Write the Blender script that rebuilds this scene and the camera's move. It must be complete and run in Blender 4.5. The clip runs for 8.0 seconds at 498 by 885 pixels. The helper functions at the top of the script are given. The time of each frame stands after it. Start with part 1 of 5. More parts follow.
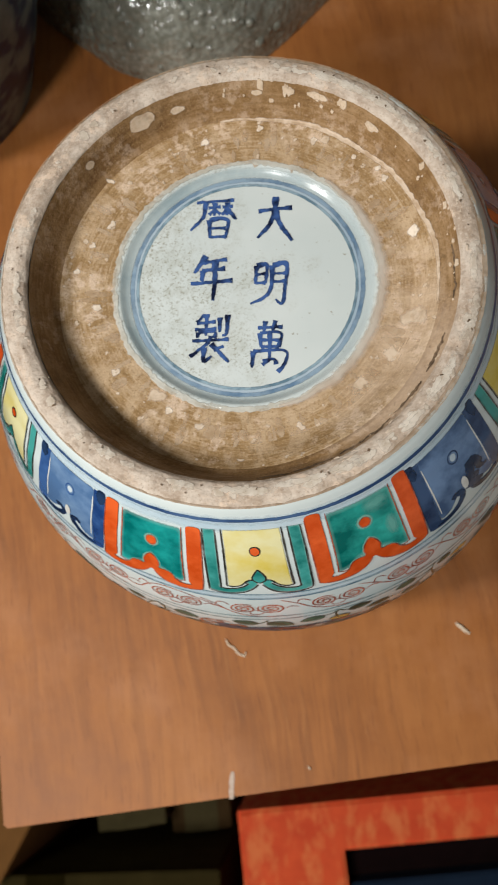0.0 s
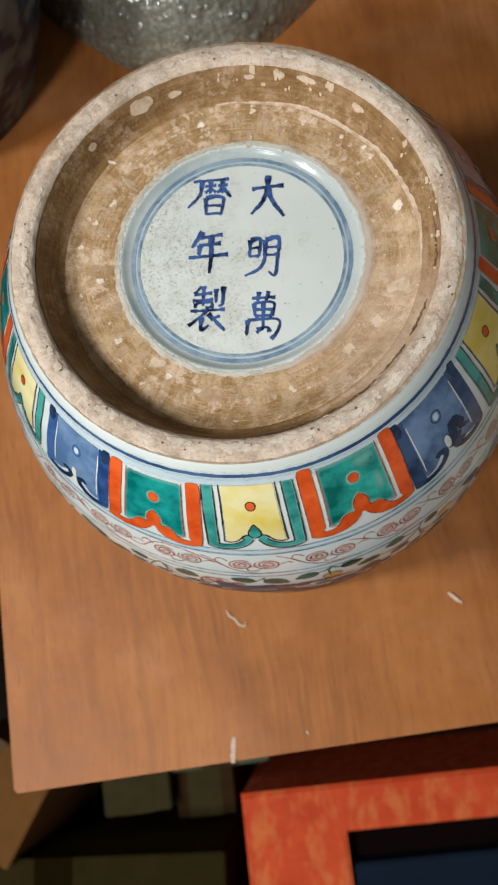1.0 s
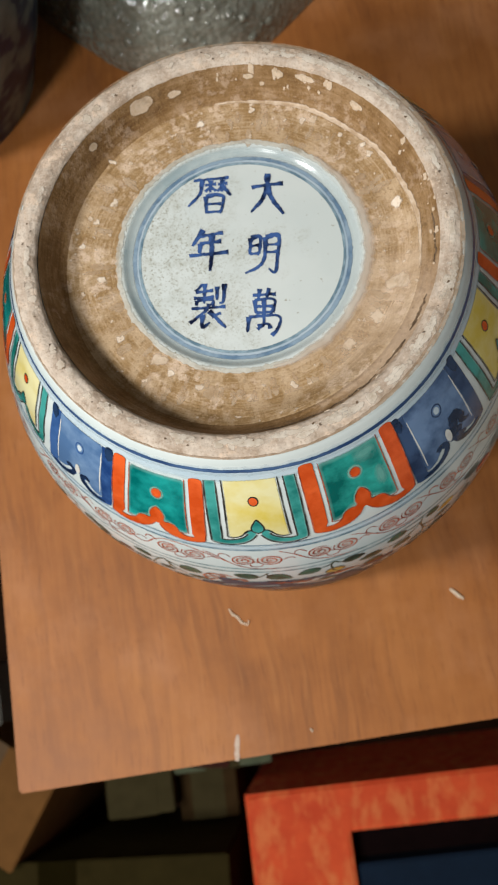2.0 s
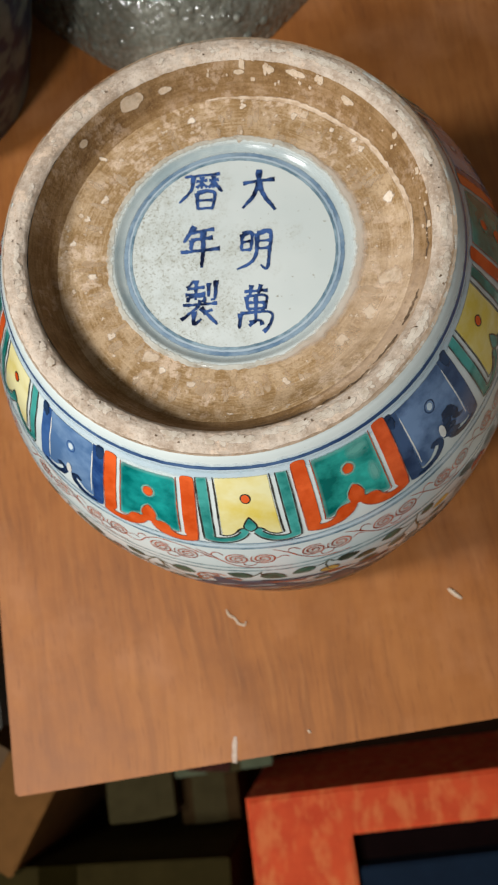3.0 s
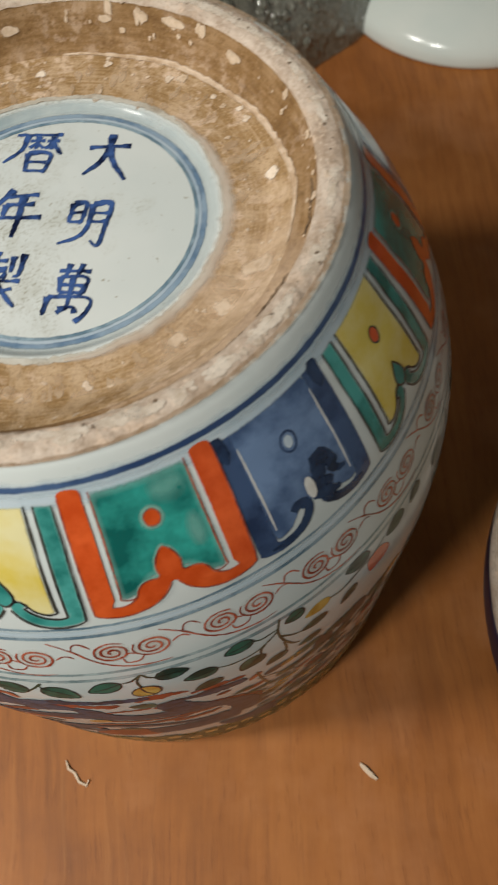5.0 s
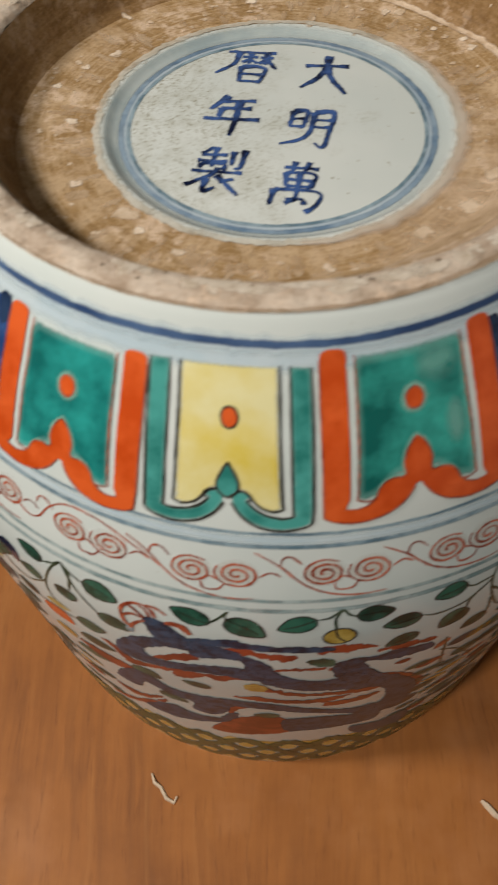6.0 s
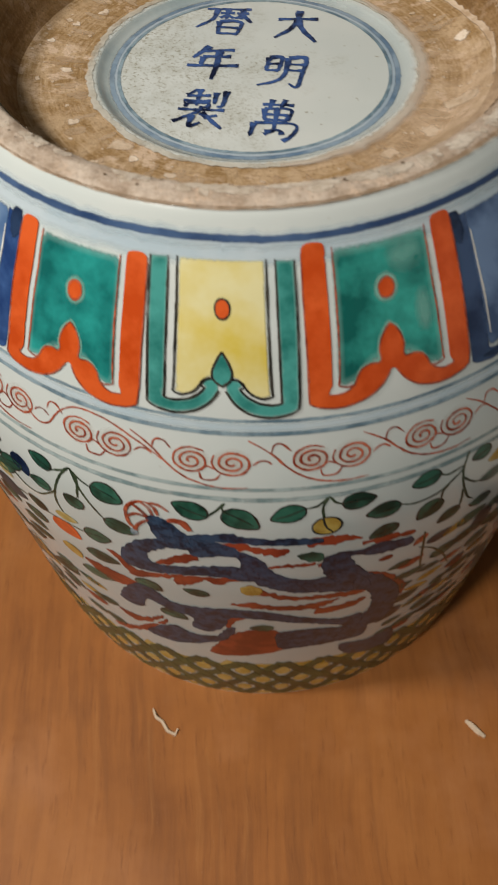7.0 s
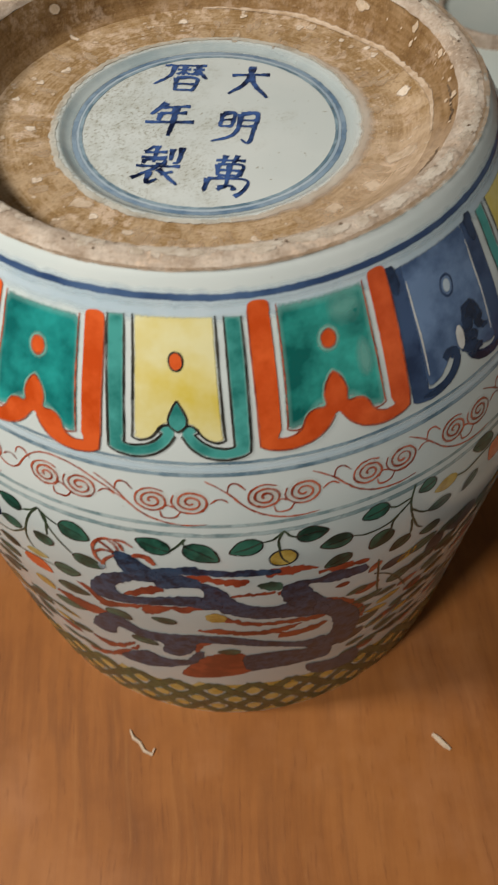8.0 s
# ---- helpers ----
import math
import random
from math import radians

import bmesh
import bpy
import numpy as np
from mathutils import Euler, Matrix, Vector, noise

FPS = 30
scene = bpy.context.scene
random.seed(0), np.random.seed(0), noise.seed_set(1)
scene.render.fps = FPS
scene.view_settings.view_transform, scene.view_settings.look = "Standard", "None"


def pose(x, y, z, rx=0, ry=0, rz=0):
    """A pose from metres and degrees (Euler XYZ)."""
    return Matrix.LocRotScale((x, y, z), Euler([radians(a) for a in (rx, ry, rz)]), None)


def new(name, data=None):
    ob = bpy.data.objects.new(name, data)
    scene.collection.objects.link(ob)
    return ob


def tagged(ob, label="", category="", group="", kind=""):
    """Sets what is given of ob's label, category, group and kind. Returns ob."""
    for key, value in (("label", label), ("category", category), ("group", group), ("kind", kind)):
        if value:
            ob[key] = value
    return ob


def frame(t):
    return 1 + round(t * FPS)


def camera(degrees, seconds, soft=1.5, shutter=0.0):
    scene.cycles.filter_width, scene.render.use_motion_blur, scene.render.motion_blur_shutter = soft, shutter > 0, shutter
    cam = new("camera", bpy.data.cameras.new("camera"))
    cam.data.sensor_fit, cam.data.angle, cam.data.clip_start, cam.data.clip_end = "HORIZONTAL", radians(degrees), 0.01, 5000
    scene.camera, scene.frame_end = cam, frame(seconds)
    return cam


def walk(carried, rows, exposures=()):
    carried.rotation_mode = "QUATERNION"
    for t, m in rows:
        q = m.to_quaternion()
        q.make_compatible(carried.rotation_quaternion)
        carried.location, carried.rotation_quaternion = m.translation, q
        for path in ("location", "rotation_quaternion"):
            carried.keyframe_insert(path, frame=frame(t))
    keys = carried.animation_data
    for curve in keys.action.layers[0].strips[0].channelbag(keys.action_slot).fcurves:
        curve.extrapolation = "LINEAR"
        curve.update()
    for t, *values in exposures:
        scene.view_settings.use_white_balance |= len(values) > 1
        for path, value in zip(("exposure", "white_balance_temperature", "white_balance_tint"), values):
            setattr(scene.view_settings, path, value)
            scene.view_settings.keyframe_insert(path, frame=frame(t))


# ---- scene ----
cam = camera(34.50, 8.0, soft=1.5, shutter=0.4)
# a phone's small lens, held close: the far parts fall out of focus
cam.data.dof.use_dof, cam.data.dof.focus_distance, cam.data.dof.aperture_fstop = True, 0.195, 38.0
ROWS = [
    (0, 0.0177, -0.0978, 1.1375, 13.81, 5.41, -1.89),
    (0.5, 0.0131, -0.1022, 1.1420, 13.75, 5.62, -2.04),
    (1, 0.0204, -0.1116, 1.1480, 13.76, 5.73, -2.29),
    (2.3, 0.0195, -0.1159, 1.1499, 14.00, 5.85, -2.92),
    (2.5, 0.0227, -0.1178, 1.1509, 14.03, 6.01, -2.96),
    (3, 0.0221, -0.1157, 1.1466, 14.20, 6.02, -3.07),
    (3.5, 0.0233, -0.1162, 1.1468, 15.76, 6.03, -3.19),
    (3.7, 0.0276, -0.1197, 1.1312, 18.99, 5.91, -3.12),
    (3.9, 0.0350, -0.1247, 1.0976, 21.23, 5.71, -2.88),
    (4, 0.0401, -0.1284, 1.0852, 22.14, 5.69, -2.48),
    (4.2, 0.0410, -0.1349, 1.0786, 24.10, 5.36, -1.79),
    (4.5, 0.0516, -0.1295, 1.0705, 24.78, 5.05, -0.94),
    (4.7, 0.0622, -0.1178, 1.0692, 25.12, 4.37, 0.38),
    (5.8, 0.0228, -0.1421, 1.0314, 33.12, 1.73, 6.98),
    (6, 0.0137, -0.1484, 1.0303, 33.92, 1.08, 6.66),
    (6.2, -0.0010, -0.1527, 1.0261, 34.56, 0.26, 6.37),
    (6.5, -0.0145, -0.1570, 1.0270, 34.58, 0.55, 6.16),
    (6.8, -0.0034, -0.1659, 1.0297, 34.63, 0.38, 5.37),
    (7, 0.0143, -0.1752, 1.0306, 34.72, 1.01, 4.38),
    (7.5, 0.0161, -0.1827, 1.0384, 35.03, 1.10, 3.66),
    (8, 0.0211, -0.1751, 1.0426, 35.29, 0.89, 2.99),
]
walk(cam, [(t, pose(x, y, z, rx, ry, rz)) for t, x, y, z, rx, ry, rz in ROWS],
     [(0, 0.12, 6390, 10), (1.0, 0.16, 6390, 10), (3.5, 0.18, 6390, 10), (4.0, 0.10, 6430, 10), (4.5, 0.05, 6560, 10), (6.0, -0.14, 6960, 12), (6.5, -0.29, 6960, 12.8), (7.0, -0.18, 6960, 12.3), (8.0, -0.11, 6800, 11.2)])

from mathutils import geometry

TOP = 0.75                                       # height of the table top

# ---- world, lamps ----
world = bpy.data.worlds.new("world")
scene.world = world
world.use_nodes = True
world.node_tree.nodes["Background"].inputs[0].default_value = (1.0, 0.86, 0.7, 1)
world.node_tree.nodes["Background"].inputs[1].default_value = 0.022


def lamp(name, place, radius, watts, colour):
    data = bpy.data.lights.new(name, "POINT")
    data.shadow_soft_size, data.energy, data.color = radius, watts, colour
    ob = new(name, data)
    ob.matrix_world = pose(*place)
    return ob


# two bare bulbs hang side by side, out of view
lamp("lamp_bulb", (-0.470, -0.195, TOP + 0.72), 0.050, 14.0, (1.0, 0.985, 0.94))
lamp("lamp_bulb", (-0.275, -0.430, TOP + 0.72), 0.055, 13.8, (1.0, 1.0, 0.97))


# ---- materials ----
class Mat:
    """A small wrapper to build node materials line by line."""

    def __init__(self, name, rough=0.5, spec=0.5, metal=0.0, coat=0.0):
        self.m = bpy.data.materials.new(name)
        self.m.use_nodes = True
        self.t = self.m.node_tree
        self.b = self.t.nodes["Principled BSDF"]
        self.b.inputs["Roughness"].default_value = rough
        self.b.inputs["Metallic"].default_value = metal
        self.b.inputs["Specular IOR Level"].default_value = spec
        self.b.inputs["Coat Weight"].default_value = coat
        self.b.inputs["Coat Roughness"].default_value = 0.08

    def node(self, kind, **values):
        n = self.t.nodes.new(kind)
        for k, v in values.items():
            key = k.replace("_", " ")
            if key in n.inputs:
                n.inputs[key].default_value = v
        return n

    def link(self, a, b):
        self.t.links.new(a, b)

    def coords(self, scale=(1, 1, 1)):
        tc, mp = self.node("ShaderNodeTexCoord"), self.node("ShaderNodeMapping")
        mp.inputs["Scale"].default_value = scale
        self.link(tc.outputs["Object"], mp.inputs["Vector"])
        return mp.outputs["Vector"]

    def noise(self, scale, detail=4, rough=0.6, vec=None, stretch=(1, 1, 1)):
        n = self.node("ShaderNodeTexNoise", Scale=scale, Detail=detail, Roughness=rough)
        self.link(vec or self.coords(stretch), n.inputs["Vector"])
        return n.outputs["Fac"]

    def ramp(self, fac, stops):
        n = self.node("ShaderNodeValToRGB")
        e = n.color_ramp.elements
        while len(e) < len(stops):
            e.new(0.5)
        for el, (p, c) in zip(e, stops):
            el.position, el.color = p, (*c, 1) if len(c) == 3 else c
        self.link(fac, n.inputs["Fac"])
        return n.outputs["Color"]

    def mix(self, fac, a, b, how="MIX"):
        n = self.node("ShaderNodeMix")
        n.data_type, n.blend_type = "RGBA", how
        for value, slot in ((fac, 0), (a, 6), (b, 7)):
            if isinstance(value, (int, float)):
                n.inputs[slot].default_value = value
            elif isinstance(value, tuple):
                n.inputs[slot].default_value = (*value, 1)
            else:
                self.link(value, n.inputs[slot])
        return n.outputs[2]

    def colour(self, c):
        if isinstance(c, tuple):
            self.b.inputs["Base Color"].default_value = (*c, 1)
        else:
            self.link(c, self.b.inputs["Base Color"])
        return self

    def bump(self, fac, strength, distance):
        n = self.node("ShaderNodeBump", Strength=strength, Distance=distance)
        self.link(fac, n.inputs["Height"])
        self.link(n.outputs["Normal"], self.b.inputs["Normal"])
        return self

    def rough(self, fac, low, high):
        n = self.node("ShaderNodeMapRange")
        n.inputs["To Min"].default_value, n.inputs["To Max"].default_value = low, high
        self.link(fac, n.inputs["Value"])
        self.link(n.outputs["Result"], self.b.inputs["Roughness"])
        return self


def wood():
    """Dull veneer: wavering fibres that show in patches, short dark pores, worn pale blotches."""
    m = Mat("veneer", 0.55, 0.25)
    waver = m.node("ShaderNodeVectorMath")
    waver.operation = "MULTIPLY_ADD"
    bend = m.node("ShaderNodeTexNoise", Scale=9.0, Detail=3.0)
    tc = m.node("ShaderNodeTexCoord")
    m.link(tc.outputs["Object"], bend.inputs["Vector"])
    m.link(bend.outputs["Color"], waver.inputs[0])
    waver.inputs[1].default_value = (0.018, 0.0, 0.0)
    m.link(tc.outputs["Object"], waver.inputs[2])

    def along(x, y, z):
        mp = m.node("ShaderNodeMapping")
        mp.inputs["Scale"].default_value = (x, y, z)
        m.link(waver.outputs[0], mp.inputs["Vector"])
        return mp.outputs["Vector"]
    broad = m.noise(1.0, 5, 0.6, vec=along(18, 5.0, 8))
    blotch = m.noise(17, 5, 0.62)
    fibre = m.noise(1.0, 6, 0.72, vec=along(260, 12, 60))
    band = m.noise(1.0, 4, 0.6, vec=along(85, 5, 30))
    pores = m.noise(1.0, 3, 0.65, vec=along(560, 62, 90))
    figure = m.noise(1.0, 4, 0.55, vec=along(40, 4.2, 12))
    shown = m.ramp(m.noise(11, 4, 0.6), [(0.38, (0.12, 0.12, 0.12)), (0.62, (1, 1, 1))])
    dust = m.noise(1100, 2, 0.5)
    c = m.ramp(m.mix(0.55, broad, blotch), [(0.33, (0.228, 0.076, 0.017)), (0.50, (0.345, 0.124, 0.030)), (0.66, (0.430, 0.171, 0.048))])
    c = m.mix(m.ramp(m.noise(5.5, 3, 0.5), [(0.40, (0, 0, 0)), (0.62, (0.35, 0.35, 0.35))]), c, (0.315, 0.108, 0.033))
    streak = m.ramp(fibre, [(0.36, (0.38, 0.38, 0.38)), (0.52, (0, 0, 0))])
    c = m.mix(m.mix(1.0, streak, shown, "MULTIPLY"), c, (0.170, 0.056, 0.015))
    c = m.mix(m.ramp(band, [(0.33, (0.28, 0.28, 0.28)), (0.47, (0, 0, 0))]), c, (0.185, 0.062, 0.017))
    c = m.mix(m.mix(1.0, m.ramp(fibre, [(0.55, (0, 0, 0)), (0.70, (0.36, 0.36, 0.36))]), shown, "MULTIPLY"), c, (0.49, 0.220, 0.068))
    lines = m.ramp(figure, [(0.435, (0, 0, 0)), (0.470, (0.40, 0.40, 0.40)), (0.500, (0, 0, 0)), (0.560, (0, 0, 0)), (0.585, (0.30, 0.30, 0.30)), (0.61, (0, 0, 0))])
    c = m.mix(m.mix(1.0, lines, shown, "MULTIPLY"), c, (0.165, 0.060, 0.020))
    c = m.mix(m.ramp(m.noise(15, 5, 0.6), [(0.50, (0, 0, 0)), (0.66, (0.5, 0.5, 0.5))]), c, (0.440, 0.188, 0.078))
    c = m.mix(m.ramp(pores, [(0.575, (0, 0, 0)), (0.70, (0.32, 0.32, 0.32))]), c, (0.125, 0.038, 0.011))
    c = m.mix(m.ramp(dust, [(0.70, (0, 0, 0)), (0.80, (0.25, 0.25, 0.25))]), c, (0.50, 0.30, 0.16))
    return m.colour(c).bump(m.mix(0.5, pores, fibre), 0.16, 0.0004).rough(blotch, 0.42, 0.66).m


def biscuit(name, dark, mid, light, streak, pits=0.5, mottle=0.5, bleach=None, chalk=0.7):
    """Bare fired clay: streaks from turning, stains and pits, laid out round the jar's axis."""
    m = Mat(name, 0.78, 0.3)
    tc, sep = m.node("ShaderNodeTexCoord"), m.node("ShaderNodeSeparateXYZ")
    m.link(tc.outputs["Object"], sep.inputs[0])

    def calc(how, a, b=None):
        n = m.node("ShaderNodeMath")
        n.operation = how
        for i, v in enumerate((a, b)):
            if isinstance(v, (int, float)):
                n.inputs[i].default_value = v
            elif v is not None:
                m.link(v, n.inputs[i])
        return n.outputs[0]
    ang = calc("ARCTAN2", sep.outputs["Y"], sep.outputs["X"])
    rad = calc("SQRT", calc("ADD", calc("MULTIPLY", sep.outputs["X"], sep.outputs["X"]), calc("MULTIPLY", sep.outputs["Y"], sep.outputs["Y"])))
    comb = m.node("ShaderNodeCombineXYZ")
    m.link(calc("MULTIPLY", ang, streak[0]), comb.inputs[0])
    m.link(calc("MULTIPLY", rad, streak[1]), comb.inputs[1])
    m.link(calc("MULTIPLY", sep.outputs["Z"], streak[1]), comb.inputs[2])
    rays = m.noise(1.0, 4, 0.6, vec=comb.outputs[0])
    spread = m.node("ShaderNodeCombineXYZ")
    m.link(calc("MULTIPLY", ang, 9.0), spread.inputs[0])
    m.link(calc("MULTIPLY", rad, 110.0), spread.inputs[1])
    m.link(calc("MULTIPLY", sep.outputs["Z"], 60.0), spread.inputs[2])
    fans = m.noise(1.0, 5, 0.62, vec=spread.outputs[0])
    stain = m.noise(95, 5, 0.62)
    fine_n = m.noise(900, 4, 0.7)
    c = m.ramp(m.mix(mottle, rays, stain), [(0.34, dark), (0.50, mid), (0.66, light)])
    c = m.mix(m.ramp(fans, [(0.48, (0, 0, 0)), (0.62, (chalk, chalk, chalk))]), c, light)
    pale = m.noise(300, 4, 0.65)
    some = m.ramp(m.noise(60, 3, 0.5), [(0.44, (0, 0, 0)), (0.60, (chalk, chalk, chalk))])
    c = m.mix(m.mix(1.0, m.ramp(pale, [(0.50, (0, 0, 0)), (0.60, (1, 1, 1))]), some, "MULTIPLY"), c, (0.64, 0.485, 0.36))
    grains = m.noise(1500, 3, 0.6)
    c = m.mix(m.ramp(grains, [(0.30, (0.62, 0.62, 0.62)), (0.44, (0, 0, 0))]), c, dark)
    c = m.mix(m.ramp(grains, [(0.57, (0, 0, 0)), (0.68, (0.6, 0.6, 0.6))]), c, light)
    if bleach:
        off = m.node("ShaderNodeVectorMath")
        off.operation = "DISTANCE"
        off.inputs[1].default_value = bleach
        m.link(tc.outputs["Object"], off.inputs[0])
        near = m.node("ShaderNodeMath")
        near.operation = "ADD"
        m.link(off.outputs["Value"], near.inputs[0])
        wobbly = m.node("ShaderNodeMath")
        wobbly.operation = "MULTIPLY"
        wobbly.inputs[1].default_value = 0.055
        m.link(m.noise(130, 5, 0.65), wobbly.inputs[0])
        m.link(wobbly.outputs[0], near.inputs[1])
        c = m.mix(m.ramp(near.outputs[0], [(0.036, (0.50, 0.50, 0.50)), (0.062, (0, 0, 0))]), c, (0.60, 0.455, 0.335))
    c = m.mix(m.ramp(m.noise(420, 3, 0.6), [(0.30, (pits, pits, pits)), (0.38, (0, 0, 0))]), c, tuple(v * 0.45 for v in dark))
    return m.colour(c).bump(m.mix(0.5, fine_n, pale), 0.55, 0.0010).m


def white_glaze(name, colour, tint, specks=0.0):
    m = Mat(name, 0.17, 0.4)
    c = m.ramp(m.noise(26, 4, 0.55), [(0.35, colour), (0.68, tint)])
    if specks:
        sep, lean = m.node("ShaderNodeSeparateXYZ"), m.node("ShaderNodeMath")
        m.link(m.coords(), sep.inputs[0])
        lean.operation = "MULTIPLY_ADD"
        m.link(sep.outputs["X"], lean.inputs[0])
        lean.inputs[1].default_value = -7.0
        m.link(m.noise(60, 4, 0.6), lean.inputs[2])
        area = m.ramp(lean.outputs[0], [(0.40, (0, 0, 0)), (0.66, (1, 1, 1))])
        c = m.mix(m.mix(1.0, area, m.ramp(m.noise(240, 4, 0.65), [(0.40, (0, 0, 0)), (0.62, (0.55, 0.55, 0.55))]), "MULTIPLY"), c, (0.425, 0.435, 0.385))
        dots = m.ramp(m.noise(1300, 3, 0.65), [(0.53, (0, 0, 0)), (0.64, (specks, specks, specks))])
        c = m.mix(m.mix(1.0, area, dots, "MULTIPLY"), c, (0.29, 0.28, 0.22))
        c = m.mix(m.ramp(m.noise(650, 2, 0.5), [(0.70, (0, 0, 0)), (0.75, (0.6, 0.6, 0.6))]), c, (0.25, 0.22, 0.15))
    else:
        c = m.mix(m.ramp(m.noise(600, 2, 0.5), [(0.74, (0, 0, 0)), (0.79, (0.5, 0.5, 0.5))]), c, (0.35, 0.30, 0.22))
    return m.colour(c).bump(m.noise(60, 2, 0.5), 0.04, 0.001).m


def plain(name, colour, rough=0.6, vary=0.15, scale=60, bump=0.0, coat=0.0, spec=0.5):
    m = Mat(name, rough, spec, coat=coat)
    n = m.noise(scale, 5, 0.6)
    big = m.noise(scale / 9, 3, 0.5)
    dark = tuple(v * (1 - vary) for v in colour)
    light = tuple(min(1, v * (1 + vary)) for v in colour)
    c = m.mix(0.5, m.ramp(n, [(0.3, dark), (0.7, light)]), m.ramp(big, [(0.3, dark), (0.7, light)]))
    m.colour(c)
    if bump:
        m.bump(n, bump, 0.001)
    return m.m


WOOD = wood()
WALL = plain("wall_paint", (0.37, 0.35, 0.32), 0.8, 0.06, 8)
BOUNCE_PLASTER = plain("pale_bounce_plaster", (0.42, 0.45, 0.46), 0.8, 0.05, 8)
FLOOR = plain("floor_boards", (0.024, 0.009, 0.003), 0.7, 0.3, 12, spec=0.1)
GLAZE = white_glaze("white_glaze", (0.545, 0.603, 0.588), (0.620, 0.655, 0.632))
MEDALLION = white_glaze("medallion_glaze", (0.525, 0.568, 0.552), (0.600, 0.630, 0.608), 0.8)
RING = biscuit("ring_clay", (0.287, 0.206, 0.142), (0.425, 0.333, 0.258), (0.585, 0.495, 0.408), (9.0, 520.0), 0.34, 0.62)
BISCUIT = biscuit("base_clay", (0.203, 0.113, 0.040), (0.322, 0.199, 0.088), (0.500, 0.358, 0.222), (5.0, 1700.0), 0.25, 0.46, (0.050, -0.026, 0.178), 0.75)
# brown wall clay, its colour deepened further to carry the recess's shade
BURNT_SHADED = biscuit("burnt_shaded_clay", (0.130, 0.064, 0.020), (0.228, 0.127, 0.048), (0.345, 0.220, 0.115), (5.0, 900.0), 0.3, 0.55, (0.046, -0.034, 0.186), 0.35)
BOWL = white_glaze("bowl_glaze", (0.62, 0.68, 0.64), (0.68, 0.72, 0.67))
NAVY = plain("navy_cloth", (0.007, 0.017, 0.036), 0.85, 0.2, 80, spec=0.15)


def enamel_mat(name, deep, thin, rough=0.16, scale=260, coat=0.25, wear=0.0, sheer=1.0, pool=0.0, fuzz=0.5):
    """Brushed colour that pools: two tones at two scales, thinning out at the rim of the brush mark."""
    m = Mat(name, rough, 0.5, coat=coat)
    f = m.mix(0.55, m.noise(scale, 4, 0.6), m.noise(scale / 3, 3, 0.5))
    rim = m.node("ShaderNodeAttribute")
    rim.attribute_name = "edge"
    c = m.ramp(f, [(0.425, deep), (0.565, thin)])
    if pool:
        pale = tuple(0.55 * v + 0.45 * w for v, w in zip(thin, (0.5, 0.66, 0.6)))
        c = m.mix(m.ramp(rim.outputs["Fac"], [(0.25, (pool, pool, pool)), (0.95, (0, 0, 0))]), c, pale)
    m.colour(c)
    add = m.node("ShaderNodeMath")
    add.operation = "MULTIPLY_ADD"
    m.link(m.noise(1600, 3, 0.6), add.inputs[0])
    add.inputs[1].default_value = fuzz
    m.link(rim.outputs["Fac"], add.inputs[2])
    fade = m.ramp(add.outputs[0], [(0.30, (0, 0, 0)), (0.72, (sheer, sheer, sheer))] if fuzz > 0.3 else [(0.06, (0, 0, 0)), (1.0, (sheer, sheer, sheer))])
    if wear:
        gone = 1 - wear
        fade = m.mix(1.0, fade, m.ramp(m.noise(140, 4, 0.7), [(0.36, (gone, gone, gone)), (0.50, (1, 1, 1))]), "MULTIPLY")
    m.link(fade, m.b.inputs["Alpha"])
    return m.bump(f, 0.05, 0.0004).m


TEAL = enamel_mat("teal_enamel", (0.006, 0.145, 0.125), (0.058, 0.325, 0.290), scale=130, pool=0.5)
GREEN = enamel_mat("green_enamel", (0.001, 0.120, 0.112), (0.014, 0.315, 0.285), scale=100, pool=0.45)
GREEN_THIN = enamel_mat("thin_green_enamel", (0.001, 0.105, 0.090), (0.030, 0.37, 0.31), scale=90, pool=0.5)
GREEN_WASH = enamel_mat("washed_green", (0.10, 0.40, 0.34), (0.24, 0.52, 0.45), scale=90, sheer=0.6, fuzz=0.1)
SEA = enamel_mat("sea_green_halo", (0.16, 0.42, 0.35), (0.24, 0.50, 0.42), sheer=0.8)
YELLOW = enamel_mat("yellow_enamel", (0.66, 0.515, 0.095), (0.74, 0.68, 0.37), scale=60)
ORANGE = enamel_mat("orange_red_enamel", (0.55, 0.065, 0.008), (0.70, 0.110, 0.022), 0.22, 180)
DEEP = enamel_mat("cobalt_border", (0.012, 0.042, 0.150), (0.050, 0.125, 0.315), scale=130)
PALE_DARK = enamel_mat("thick_cobalt_wash", (0.046, 0.088, 0.185), (0.145, 0.230, 0.385), scale=110)
DEEP_DARK = enamel_mat("thick_cobalt_border", (0.012, 0.028, 0.078), (0.042, 0.080, 0.170), scale=130)
PALE = enamel_mat("cobalt_wash", (0.075, 0.150, 0.295), (0.205, 0.315, 0.475), scale=80)
INK_BLUE = enamel_mat("dark_cobalt", (0.005, 0.013, 0.038), (0.018, 0.042, 0.10))
PALE_SPOT = enamel_mat("pale_blue_spot", (0.44, 0.53, 0.60), (0.54, 0.61, 0.65))
WHITE = enamel_mat("white_reserve", (0.62, 0.60, 0.55), (0.70, 0.70, 0.66))
INK = enamel_mat("black_line", (0.012, 0.012, 0.010), (0.05, 0.045, 0.035), 0.3, 600, wear=0.35)
RUST = enamel_mat("rust_red_line", (0.24, 0.034, 0.012), (0.50, 0.12, 0.06), 0.3, 700, wear=0.5)
